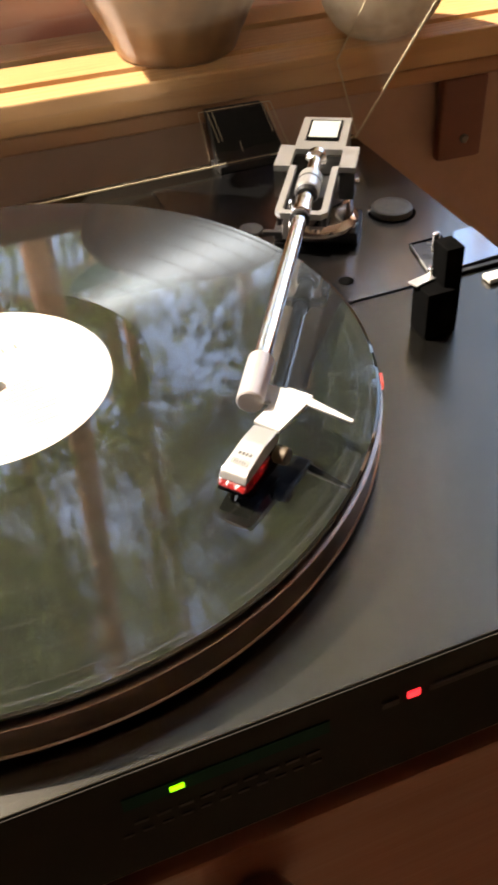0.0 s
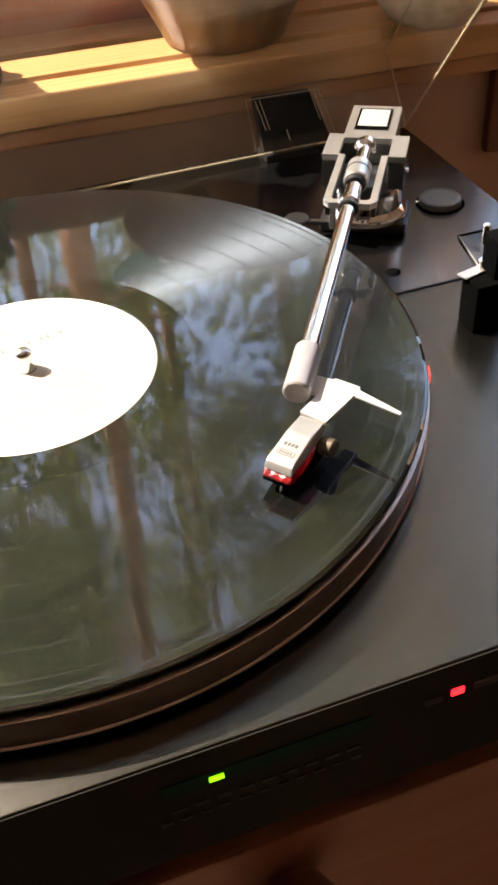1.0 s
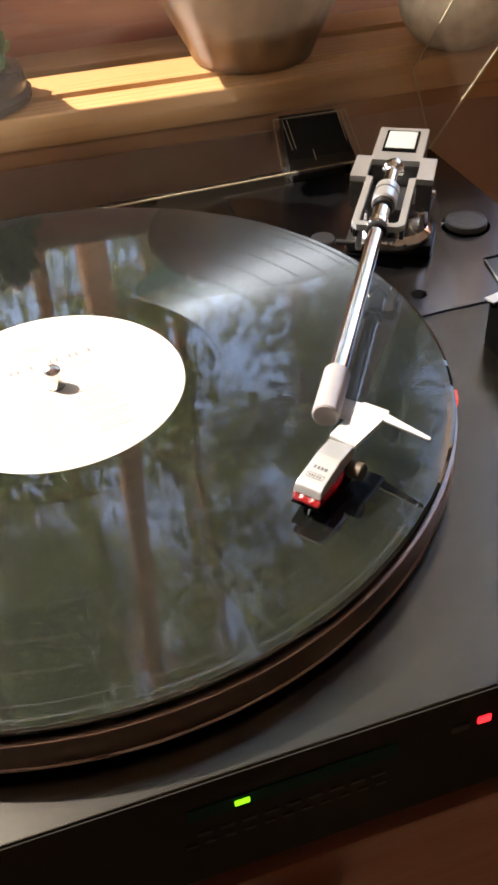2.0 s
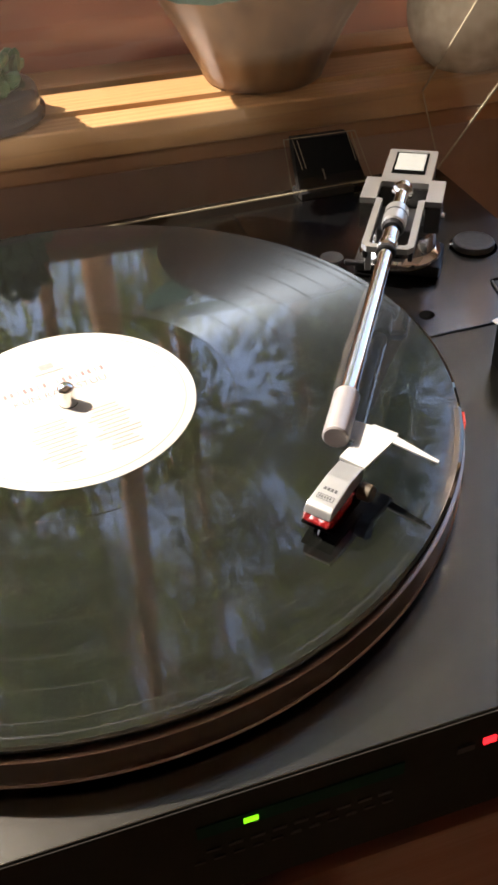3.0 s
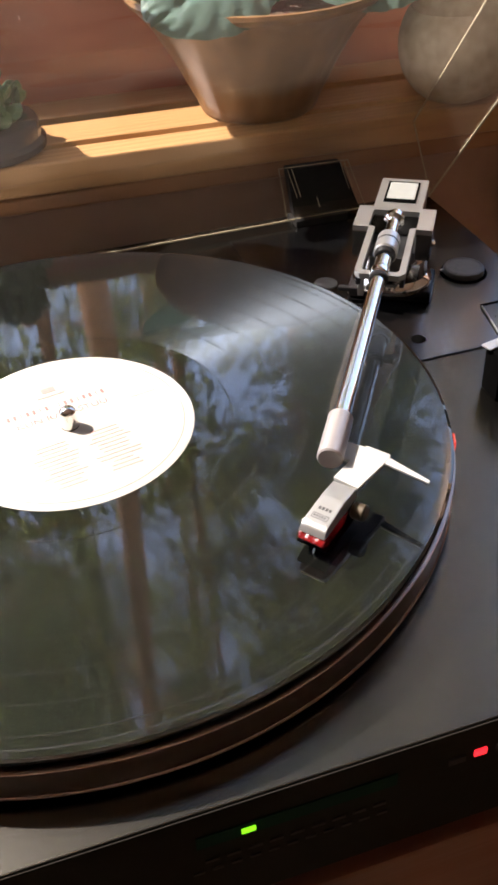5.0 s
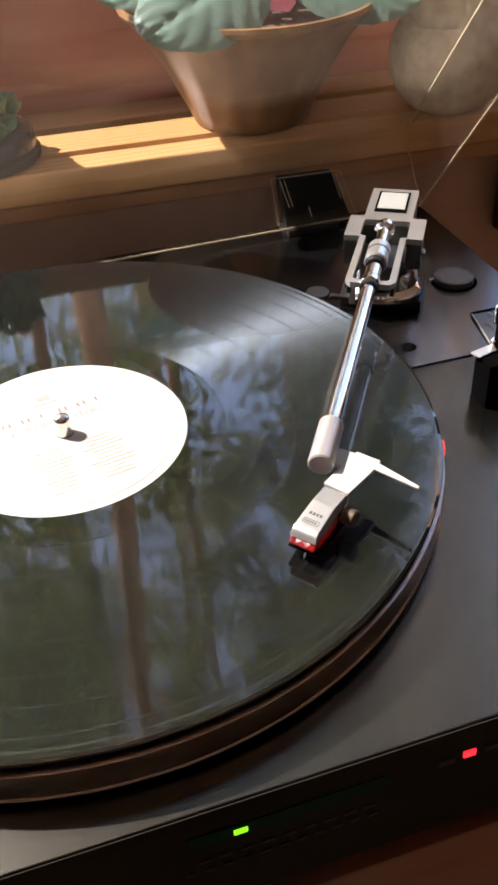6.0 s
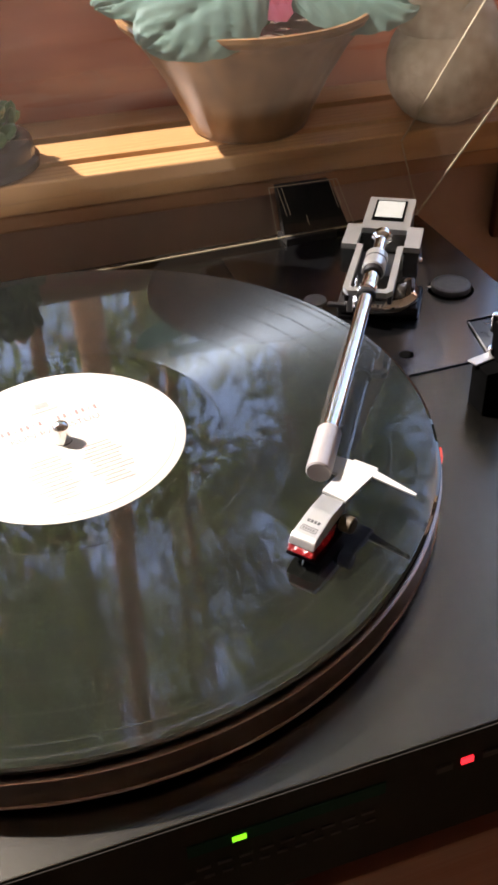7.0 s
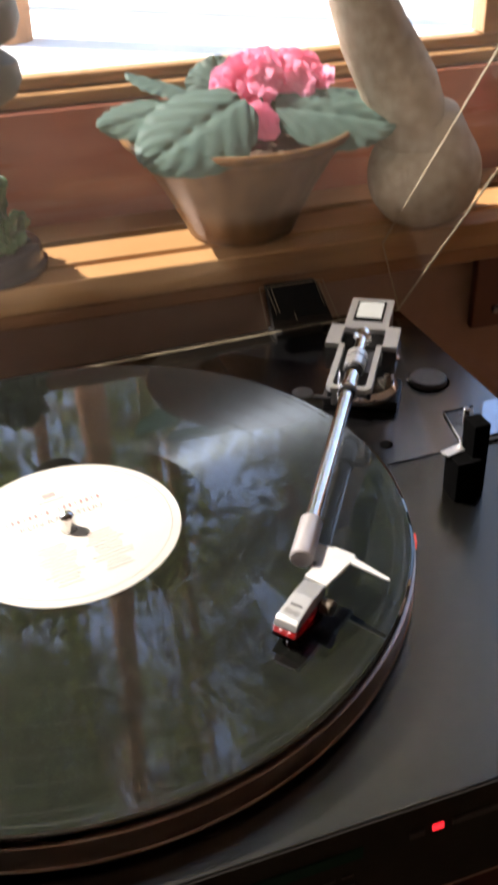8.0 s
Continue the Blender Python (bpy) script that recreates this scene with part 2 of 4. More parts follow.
def thing(name, base, label, category, group="", kind=""):
    """An Empty at the thing's base; its parts are given in the record's coordinates."""
    ob = new(name)
    ob.empty_display_size = 0.02
    ob.location = (base[0], base[1], base[2] + ZR)
    BASE[ob.name] = Vector(base)
    return tagged(ob, label, category, group, kind)


def part(name, bm, material, parent=None, label="", smooth=True, shadow=True):
    """Links a bmesh as one mesh object, under a thing or part, or at top level."""
    base = BASE[parent.name] if parent else Vector((0, 0, 0))
    bmesh.ops.translate(bm, vec=-base, verts=bm.verts)
    bmesh.ops.recalc_face_normals(bm, faces=bm.faces)
    me = bpy.data.meshes.new(name)
    bm.to_mesh(me)
    bm.free()
    for m in (material if isinstance(material, (list, tuple)) else [material]):
        me.materials.append(m)
    ob = new(name, me)
    if parent:
        ob.parent = parent
    else:
        ob.location = (0, 0, ZR)
    if smooth:
        me.polygons.foreach_set("use_smooth", [True] * len(me.polygons))
        me.set_sharp_from_angle(angle=radians(38))
        if len(me.polygons) < 400:
            ob.modifiers.new("even_normals", "WEIGHTED_NORMAL").keep_sharp = True
    ob.visible_shadow = shadow
    BASE[ob.name] = base
    return tagged(ob, label)


def box(x0, x1, y0, y1, z0, z1, bevel=0.0, bm=None, m=None, seg=2):
    fresh = bmesh.new()
    vs = bmesh.ops.create_cube(fresh, size=1.0)["verts"]
    for v in vs:
        v.co = Vector((x0 + (v.co.x + 0.5) * (x1 - x0), y0 + (v.co.y + 0.5) * (y1 - y0), z0 + (v.co.z + 0.5) * (z1 - z0)))
    if bevel:
        bmesh.ops.bevel(fresh, geom=fresh.edges[:], offset=bevel, segments=seg, profile=0.5, affect="EDGES")
    if m is not None:
        bmesh.ops.transform(fresh, matrix=m, verts=fresh.verts)
    return merge(bm, fresh)


def merge(bm, fresh):
    if bm is None:
        return fresh
    me = bpy.data.meshes.new("join")
    fresh.to_mesh(me)
    fresh.free()
    bm.from_mesh(me)
    bpy.data.meshes.remove(me)
    return bm


def lathe(profile, seg=64, bm=None, m=None, mats=None):
    """Turns a profile of (radius, z) about z; mats gives each strip's material slot."""
    fresh = bmesh.new()
    rings = []
    for r, z in profile:
        if r < 1e-6:
            rings.append([fresh.verts.new((0, 0, z))])
        else:
            rings.append([fresh.verts.new((r * math.cos(2 * math.pi * i / seg), r * math.sin(2 * math.pi * i / seg), z)) for i in range(seg)])
    for k, (a, b) in enumerate(zip(rings, rings[1:])):
        for i in range(seg):
            j = (i + 1) % seg
            quad = [a[i % len(a)], a[j % len(a)], b[j % len(b)], b[i % len(b)]]
            face = fresh.faces.new(list(dict.fromkeys(quad)))
            if mats:
                face.material_index = mats[k]
    if m is not None:
        bmesh.ops.transform(fresh, matrix=m, verts=fresh.verts)
    return merge(bm, fresh)


def slab(outline, z0, z1, bevel=0.0, bm=None, m=None):
    """A flat plate of the given outline."""
    fresh = bmesh.new()
    face = fresh.faces.new([fresh.verts.new((x, y, z0)) for x, y in outline])
    up = bmesh.ops.extrude_face_region(fresh, geom=[face])["geom"]
    bmesh.ops.translate(fresh, vec=(0, 0, z1 - z0), verts=[g for g in up if isinstance(g, bmesh.types.BMVert)])
    bmesh.ops.recalc_face_normals(fresh, faces=fresh.faces)
    if bevel:
        bmesh.ops.bevel(fresh, geom=fresh.edges[:], offset=bevel, segments=2, profile=0.5, affect="EDGES")
    if m is not None:
        bmesh.ops.transform(fresh, matrix=m, verts=fresh.verts)
    return merge(bm, fresh)


def frame_plate(outer, inner, z0, z1, bm=None, m=None):
    """A plate between two outlines of equally many corners: a frame with a real opening."""
    fresh = bmesh.new()
    rings = [[fresh.verts.new((x, y, z)) for x, y in line] for line in (outer, inner) for z in (z0, z1)]
    n = len(outer)
    for a, b in ((0, 1), (1, 3), (3, 2), (2, 0)):
        for i in range(n):
            fresh.faces.new([rings[a][i], rings[a][(i + 1) % n], rings[b][(i + 1) % n], rings[b][i]])
    if m is not None:
        bmesh.ops.transform(fresh, matrix=m, verts=fresh.verts)
    return merge(bm, fresh)


def rod(a, b, r, r2=None, seg=24, bm=None, bevel=0.0):
    a, b = Vector(a), Vector(b)
    h = (b - a).length
    r2 = r if r2 is None else r2
    c = min(bevel, h * 0.4)
    prof = [(0, 0), (r - c, 0), (r, c), (r2, h - c), (r2 - c, h), (0, h)] if c else [(0, 0), (r, 0), (r2, h), (0, h)]
    m = Matrix.Translation(a) @ (b - a).to_track_quat("Z", "Y").to_matrix().to_4x4()
    return lathe(prof, seg, bm, m)


def bars(lines, z, material, parent, name, height=0.00012, m=None):
    """Short plain bars that stand for lines of small print: (x, y, length, thickness)."""
    bm = None
    for x, y, length, thick in lines:
        bm = box(x - length / 2, x + length / 2, y - thick / 2, y + thick / 2, z, z + height, 0, bm, m)
    return part(name, bm, material, parent, smooth=False)


def letters(text, size, place, material, parent, name):
    cu = bpy.data.curves.new(name, "FONT")
    cu.body, cu.size, cu.align_x, cu.extrude = text, size, "CENTER", 0.00006
    tmp = bpy.data.objects.new(name, cu)
    scene.collection.objects.link(tmp)
    bpy.context.view_layer.update()
    me = bpy.data.meshes.new_from_object(tmp.evaluated_get(bpy.context.evaluated_depsgraph_get()))
    bpy.data.objects.remove(tmp)
    bm = bmesh.new()
    bm.from_mesh(me)
    bpy.data.meshes.remove(me)
    bmesh.ops.transform(bm, matrix=place, verts=bm.verts)
    return part(name, bm, material, parent, smooth=False)


# ---------------------------------------------------------------- room and window
YAW = Matrix.Translation((0.1, 0.2175, 0)) @ Matrix.Rotation(radians(-3.0), 4, "Z") @ Matrix.Translation((-0.1, -0.2175, 0))
LOW = -ZR
WL = -1.7            # left end of the window


def setting(name, bm, material, label, category="", smooth=False, shadow=True):
    return tagged(part(name, bm, material, None, label, smooth, shadow), "", category or name.split("_")[0], "", "structure")


SILL = 0.0228
setting("floor", box(-2.2, 1.9, -3.2, 0.25, LOW - 0.1, LOW), FLOOR, "brown wooden floor boards of the room", "floor")
setting("ceiling", box(-2.2, 1.9, -3.2, 0.5, 1.66, 1.76), PLASTER, "plain warm beige plaster ceiling above the room", "ceiling")
setting("wall_south", box(-2.2, 1.9, -3.3, -3.2, LOW, 1.66), PLASTER, "plain warm beige plaster wall behind the turntable", "wall")
setting("wall_west", box(-2.3, -2.2, -3.3, 0.5, LOW, 1.66), PLASTER, "plain warm beige plaster side wall", "wall")
setting("wall_east", box(1.9, 2.0, -3.3, 0.5, LOW, 1.66), PLASTER, "plain warm beige plaster side wall", "wall")
wall = box(-2.2, 1.9, 0.236, 0.36, LOW, 0.0, 0, None, YAW)
box(-2.2, WL, 0.236, 0.36, 0.0, 1.66, 0, wall, YAW)
box(1.05, 1.9, 0.236, 0.36, 0.0, 1.66, 0, wall, YAW)
box(WL, 1.05, 0.236, 0.36, 1.25, 1.66, 0, wall, YAW)
setting("wall_north", wall, WALL, "taupe papered wall under the wooden window", "wall")

# the window sill: boards side by side, open gaps imitating glazing bar shadows
setting("sill_nosing", box(WL, 1.05, 0.2175, 0.2400, 0.004, SILL, 0.0018, None, YAW, 3), PINE,
        "lacquered pine nosing of the window sill", "window sill", True)
setting("sill_board", box(WL, 1.05, 0.2455, 0.2795, 0.004, SILL + 0.0008, 0.0012, None, YAW), PINE,
        "sunlit lacquered pine window sill board", "window sill", True)
setting("sill_strip", box(WL, 1.05, 0.2905, 0.3235, 0.004, SILL + 0.0008, 0.0012, None, YAW), PINE,
        "narrow pine strip at the back of the sill", "window sill", True)
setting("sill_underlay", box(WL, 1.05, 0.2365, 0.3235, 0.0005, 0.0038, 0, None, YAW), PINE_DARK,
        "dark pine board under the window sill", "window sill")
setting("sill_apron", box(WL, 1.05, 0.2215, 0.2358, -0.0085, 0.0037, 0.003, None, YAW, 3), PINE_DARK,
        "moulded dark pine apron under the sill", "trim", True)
window = thing("window_1", (0.07, 0.33, SILL), "wooden window with a tall red-brown bottom board and pale outside", "window", "", "structure")
part("bottom_board", box(WL, 1.05, 0.3238, 0.352, -0.006, 0.1025, 0.002, None, YAW), MAHOGANY, window, "dark red-brown wooden board")
part("bottom_rail", box(WL, 1.05, 0.3300, 0.356, 0.1027, 0.1125, 0.003, None, YAW), PINE, window)
part("sash_rail", box(WL, 1.05, 0.3385, 0.356, 0.1127, 0.1220, 0.003, None, YAW), PINE, window)
part("mullion", box(0.376, 0.400, 0.333, 0.356, 0.1222, 1.25, 0.003, None, YAW), PINE, window)
part("top_rail", box(WL, 1.05, 0.333, 0.356, 1.2, 1.249, 0.003, None, YAW), PINE, window)
part("side_post", box(WL, WL + 0.04, 0.333, 0.356, 0.1222, 1.2, 0.003, None, YAW), PINE, window)
part("side_post", box(1.01, 1.05, 0.333, 0.356, 0.1222, 1.2, 0.003, None, YAW), PINE, window)
part("pane", box(WL + 0.04, 0.376, 0.345, 0.348, 0.122, 1.2, 0, None, YAW), PANE, window, "clear glass", False, False)
part("pane", box(0.400, 1.01, 0.345, 0.348, 0.122, 1.2, 0, None, YAW), PANE, window, "clear glass", False, False)

bracket = thing("sill_bracket", (0.348, 0.235, -0.066), "brown wooden bracket board screwed to the wall", "bracket")
part("board", box(0.331, 0.3645, 0.226, 0.2355, -0.066, -0.0088, 0.003, None, YAW), CABINET, bracket)
part("screw", rod((0.3495, 0.2135, -0.051), (0.3495, 0.2105, -0.051), 0.0030, bevel=0.0008), STEEL_DARK, bracket, "dark screw head")

# cabinet under the turntable
cab = thing("cabinet", (0.03, 0.03, LOW), "red-brown veneered wooden cabinet with a round knob", "cabinet")
part("body", box(-0.45, 0.258, -0.14, 0.2, LOW + 0.002, -0.112, 0.003), CABINET, cab)
part("top", box(-0.46, 0.264, -0.15, 0.205, -0.1118, -0.0895, 0.004), CABINET, cab)
part("drawer_front", box(-0.2, 0.25, -0.154, -0.1402, -0.32, -0.114, 0.003), CABINET, cab)
knob = part("knob", rod((0.044, -0.1545, -0.149), (0.044, -0.172, -0.149), 0.012, 0.019, 40, bevel=0.002), CABINET, cab, "round turned wooden knob")
# the highlight along the knob's edge is put in as a pale ring
part("rim", lathe([(0.0178, 0), (0.0194, 0.0006), (0.0194, 0.0018), (0.0178, 0.0024)], 48, None,
     Matrix.Translation((0.044, -0.1705, -0.149)) @ Matrix.Rotation(radians(90), 4, "X")), PALE_PLASTIC, knob, "pale rim painted as the knob's edge highlight")

# ---------------------------------------------------------------- outside
setting("ground", box(-120, 120, 0.62, 240, LOW - 0.7, LOW - 0.4), PALE_GROUND, "pale sunlit gravel yard outside the window", "ground")


def tree(x, y, height, radius, crown_low, spread, seed, count):
    rnd = random.Random(seed)
    root = thing("tree", (x, y, LOW - 0.4), "tall tree with brown bark and loose green crown", "tree", "trees in the yard")
    bm = None
    z0 = LOW - 0.45
    for k in range(6):
        a = Vector((x + 0.18 * math.sin(k * 1.3 + seed), y, z0 + height * k / 6))
        b = Vector((x + 0.18 * math.sin((k + 1) * 1.3 + seed), y, z0 + height * (k + 1) / 6))
        bm = rod(a, b, radius * (1 - k / 7.5), radius * (1 - (k + 1) / 7.5), 10, bm)
    tips = []
    for k in range(64):
        h = crown_low + (height - crown_low) * rnd.random() ** 1.15 - abs(rnd.gauss(0, 1.1))
        ang = rnd.random() * 6.283
        ln = spread * (1.05 - 0.6 * (h - crown_low) / (height - crown_low)) * rnd.uniform(0.6, 1.1)
        a = Vector((x, y, z0 + h))
        b = a + Vector((math.cos(ang) * ln, math.sin(ang) * ln, rnd.uniform(-0.1, 0.35) * ln))
        rod(a, b, radius * 0.22, radius * 0.05, 5, bm)
        tips.append((a, b))
    part("trunk", bm, BARK, root)
    verts, faces = [], []
    for k in range(count * 3):
        a, b = rnd.choice(tips)
        c = a.lerp(b, rnd.uniform(0.3, 1.08)) + Vector((rnd.gauss(0, 0.26), rnd.gauss(0, 0.26), rnd.gauss(0, 0.30)))
        s = rnd.uniform(0.05, 0.145) * (1 + 0.02 * y)
        q = Euler((rnd.random() * 6, rnd.random() * 6, rnd.random() * 6)).to_matrix()
        i = len(verts)
        verts += [c + q @ Vector(p) * s for p in ((-1, 0, 0), (0, -0.45, 0.12), (1, 0, 0), (0, 0.45, 0.12))]
        faces.append((i, i + 1, i + 2, i + 3))
    me = bpy.data.meshes.new("crown")
    me.from_pydata([v - BASE[root.name] for v in verts], [], faces)
    me.materials.append(FOLIAGE)
    ob = new("crown", me)
    ob.parent = root
    return root


for args in ((0.82, 9.0, 27, 0.22, 13.5, 2.4, 12, 900), (-1.1, 13.0, 25, 0.20, 11.0, 2.6, 1, 1500), (-2.2, 21.0, 30, 0.22, 5.0, 3.6, 4, 2300), (2.9, 13.6, 27, 0.17, 5.6, 2.5, 8, 1900),
             (4.7, 12.6, 24, 0.20, 6.5, 2.5, 3, 2500), (6.3, 14.6, 28, 0.20, 6.0, 2.6, 7, 4200), (6.9, 9.2, 26, 0.16, 14.5, 2.6, 5, 3600),
             (0.6, 18.5, 33, 0.24, 6.0, 3.4, 6, 1800), (3.6, 20.0, 36, 0.26, 9.0, 3.6, 9, 1700), (-1.6, 7.6, 21, 0.14, 7.5, 2.3, 10, 3600),
             (5.0, 10.4, 19, 0.13, 5.0, 1.7, 13, 2400)):
    tree(*args)
rnd = random.Random(21)
verts, faces = [], []
for k in range(9000):
    c = Vector((rnd.uniform(-10, 22), rnd.uniform(24, 29), 16 * rnd.random() ** 0.8 + rnd.gauss(0, 1)))
    q = Euler((rnd.random() * 6, rnd.random() * 6, rnd.random() * 6)).to_matrix() @ Matrix.Scale(rnd.uniform(0.10, 0.32), 3)
    faces.append(tuple(range(len(verts), len(verts) + 4)))
    verts += [c + q @ Vector(p) for p in ((-1, 0, 0), (0, -0.5, 0.12), (1, 0, 0), (0, 0.5, 0.12))]
me = bpy.data.meshes.new("far_woods")
me.from_pydata(verts, [], faces)
me.materials.append(FOLIAGE)
ob = tagged(new("far_woods", me), "loose green foliage of the far woods", "woods", "", "stuff")
ob.location = (0, 0, ZR)

# ---------------------------------------------------------------- turntable
DECK = -0.0205
tt = thing("turntable", (0.03, 0.01, -0.0895), "graphite record player with a silver arm and open clear cover", "turntable")
part("plinth", box(-0.19, 0.2525, -0.1650, 0.19, -0.074, DECK, 0.0006), PLINTH, tt, "dark graphite plinth with a satin sheen")
front = part("front_panel", box(-0.19, 0.2525, -0.1656, -0.1651, -0.0755, DECK - 0.0008, 0.0001), PANEL, tt, "black front panel")
part("scale_window", box(0.004, 0.068, -0.1661, -0.16565, -0.0385, -0.0325), GREEN_SCALE, front, "dim green scale")
part("green_led", box(0.0178, 0.0222, -0.1667, -0.1662, -0.0365, -0.0344), GREEN_LED, front, "lit green indicator")
part("red_led", box(0.0943, 0.0985, -0.1664, -0.16565, -0.0367, -0.0340), RED_LED, front, "lit red indicator")
part("switch", box(0.0855, 0.0912, -0.1664, -0.16565, -0.0375, -0.0345), GREY_PRINT, front)
part("button_strip", box(0.102, 0.150, -0.1664, -0.16565, -0.037, -0.0343), GREY_PRINT, front)
bm = None
for k in range(9):
    bm = box(0.006 + 0.0068 * k, 0.0105 + 0.0068 * k, -0.1661, -0.16565, -0.0478, -0.0464, 0, bm)
for k in range(11):
    bm = box(0.002 + 0.006 * k, 0.0055 + 0.006 * k, -0.1661, -0.16565, -0.0532, -0.0520, 0, bm)
part("print", bm, GREY_PRINT, front, "faint grey print", False)
for fx, fy in ((-0.16, -0.13), (0.222, -0.13), (-0.16, 0.16), (0.222, 0.16)):
    part("foot", lathe([(0, -0.0893), (0.016, -0.0893), (0.018, -0.087), (0.018, -0.0742), (0, -0.0742)], 24, None, Matrix.Translation((fx, fy, 0))), RUBBER, tt)

# platter with its mat
SPIN = radians(8)
platter = part("platter", lathe([(0, -0.0175), (0.1500, -0.0175), (0.1518, -0.0174), (0.1522, -0.0171), (0.1522, -0.0168), (0.1516, -0.0164),
                                 (0.1516, -0.0056), (0.1521, -0.0053), (0.1521, -0.0050), (0.1517, -0.0048), (0.149, -0.0047), (0, -0.0047)], 192), PLATTER, tt,
               "brownish metal platter with two polished rims")
part("mat", lathe([(0, -0.0046), (0.1470, -0.0046), (0.1478, -0.004), (0.1470, -0.0022), (0, -0.0022)], 160), RUBBER, platter, "black rubber mat")
# wide black disc puts the dark shade under the platter into the gap
part("under_platter_shade", rod((0, 0, -0.0203), (0, 0, -0.0176), 0.1485, seg=128), HOLE, platter)
part("spindle", lathe([(0, 0.0003), (0.0036, 0.0003), (0.0036, 0.0066), (0.0033, 0.0078), (0.0022, 0.0088), (0.0008, 0.0092), (0, 0.0093)], 40), CHROME, platter, "polished steel spindle")
# added glowing strip imitates the strobe's red glint on the platter rim
part("strobe_glint", box(-0.0005, 0.0005, -0.0032, 0.0032, -0.0090, -0.0052, 0.0003, None,
     Matrix.Translation((0.14225, -0.0555, 0)) @ Matrix.Rotation(radians(-21.5), 4, "Z")), STROBE, tt, "small glowing strip for the red strobe glint on the rim")

# arm board
part("arm_board", slab([(0.1585, 0.0180), (0.2515, 0.0180), (0.2515, 0.1700), (0.118, 0.1700), (0.118, 0.108), (0.138, 0.0780), (0.152, 0.0480)],
     DECK + 0.0001, DECK + 0.0009, 0.0003), PLATE, tt, "graphite metal arm board")
part("board_hole", lathe([(0, DECK + 0.00092), (0.0034, DECK + 0.00092), (0.0036, DECK + 0.0012), (0, DECK + 0.0012)], 24, None, Matrix.Translation((0.1722, 0.0345, 0))), HOLE, tt, "small black hole plug")
part("cap", lathe([(0, DECK + 0.001), (0.0062, DECK + 0.001), (0.006, DECK + 0.0016), (0, DECK + 0.0017)], 32, None, Matrix.Translation((0.1510, 0.1020, 0))), DIAL, tt, "small grey cap")
part("dial_ring", lathe([(0, DECK + 0.00092), (0.0126, DECK + 0.00092), (0.0124, DECK + 0.0013), (0, DECK + 0.0013)], 48, None, Matrix.Translation((0.2240, 0.0860, 0))), HOLE, tt, "dark gap round the dial")
dial = part("dial", lathe([(0, DECK + 0.0014), (0.0108, DECK + 0.0014), (0.0108, -0.0168), (0.0103, -0.0160), (0.0092, -0.0157), (0.0090, -0.0160), (0, -0.0160)], 48, None,
                          Matrix.Translation((0.2240, 0.0860, 0))), DIAL, tt, "low round dark grey dial")
part("pointer", box(0.2115, 0.2140, 0.0885, 0.0905, DECK + 0.001, -0.0172, 0.0004), CHROME, dial)

# arm rest and lift
part("rest_post", box(0.1812, 0.1950, -0.0225, -0.0095, DECK, 0.0016, 0.0010), HOLE, tt, "black upright arm rest post")
part("rest_column", box(0.1902, 0.1988, -0.0195, -0.0085, DECK, 0.0190, 0.0008), HOLE, tt, "black flat column")
clip = part("rest_clip", slab([(0.1785, -0.0098), (0.1800, -0.0150), (0.1932, -0.0118), (0.1942, -0.0062)], 0.0018, 0.0026, 0.0003), SATIN, tt, "bent silver arm clip")
part("clip_pin", rod((0.1902, -0.0095, -0.0002), (0.1902, -0.0095, 0.0065), 0.0018, bevel=0.0005), CHROME, clip)
part("clip_pin", rod((0.2040, 0.0110, -0.0002), (0.2040, 0.0110, 0.0095), 0.0017, bevel=0.0005), CHROME, clip)
part("slide_plate", slab([(0.2095, 0.0208), (0.2188, 0.0212), (0.2330, 0.0496), (0.2150, 0.0496)], DECK + 0.001, DECK + 0.0018, 0.0002), STEEL_DARK, tt, "grey slide plate")
part("slide_edge", rod((0.2093, 0.0206, DECK + 0.0018), (0.2149, 0.0498, DECK + 0.0018), 0.0005, seg=8), SATIN, tt, "bright edge of the slide")
part("slide_gap", slab([(0.2150, 0.0500), (0.2332, 0.0500), (0.2345, 0.0522), (0.2154, 0.0522)], DECK + 0.001, DECK + 0.0014), HOLE, tt)
part("slide_mark", box(0.2170, 0.2178, 0.0330, 0.0385, DECK + 0.0018, DECK + 0.0020), MARK, tt)
part("lift_plate", slab([(0.2195, 0.0205), (0.2505, 0.0225), (0.2510, 0.0520), (0.2400, 0.0520)], DECK + 0.001, DECK + 0.0026, 0.0004), MIRROR_PLATE, tt, "polished plate reflecting the window")
part("lift_slot", box(0.221, 0.250, 0.0172, 0.0196, DECK + 0.001, DECK + 0.0018), BLACK, tt)
part("lift_button", box(0.2305, 0.2400, 0.0035, 0.0105, DECK + 0.0002, DECK + 0.0028, 0.0007), PALE_PLASTIC, tt, "small white button")

# tonearm, built along its own axis: u across, v back from the pivot
AXIS = Matrix.Translation((0.1642, 0.0573, 0)) @ Matrix.Rotation(math.atan2(-0.53, 0.848), 4, "Z")


def P(u, v, z):
    return AXIS @ Vector((u, v, z))


pivot = part("pivot_base", box(-0.0215, 0.0212, 0.0190, 0.0460, DECK + 0.0009, -0.0128, 0.0018, None, AXIS), BLACK, tt, "black arm base")
part("collar", lathe([(0, -0.0128), (0.0198, -0.0128), (0.0205, -0.0112), (0.0200, -0.0090), (0.0178, -0.0070), (0.0170, 0.0015), (0.0160, 0.0025), (0, 0.0025)], 56, None,
     AXIS @ Matrix.Translation((0, 0.031, 0))), CHROME, pivot, "chrome collar")
part("lever", box(-0.0260, -0.0160, 0.0150, 0.0182, -0.0142, -0.0118, 0.0008, None, AXIS), BLACK, pivot, "short black lever")
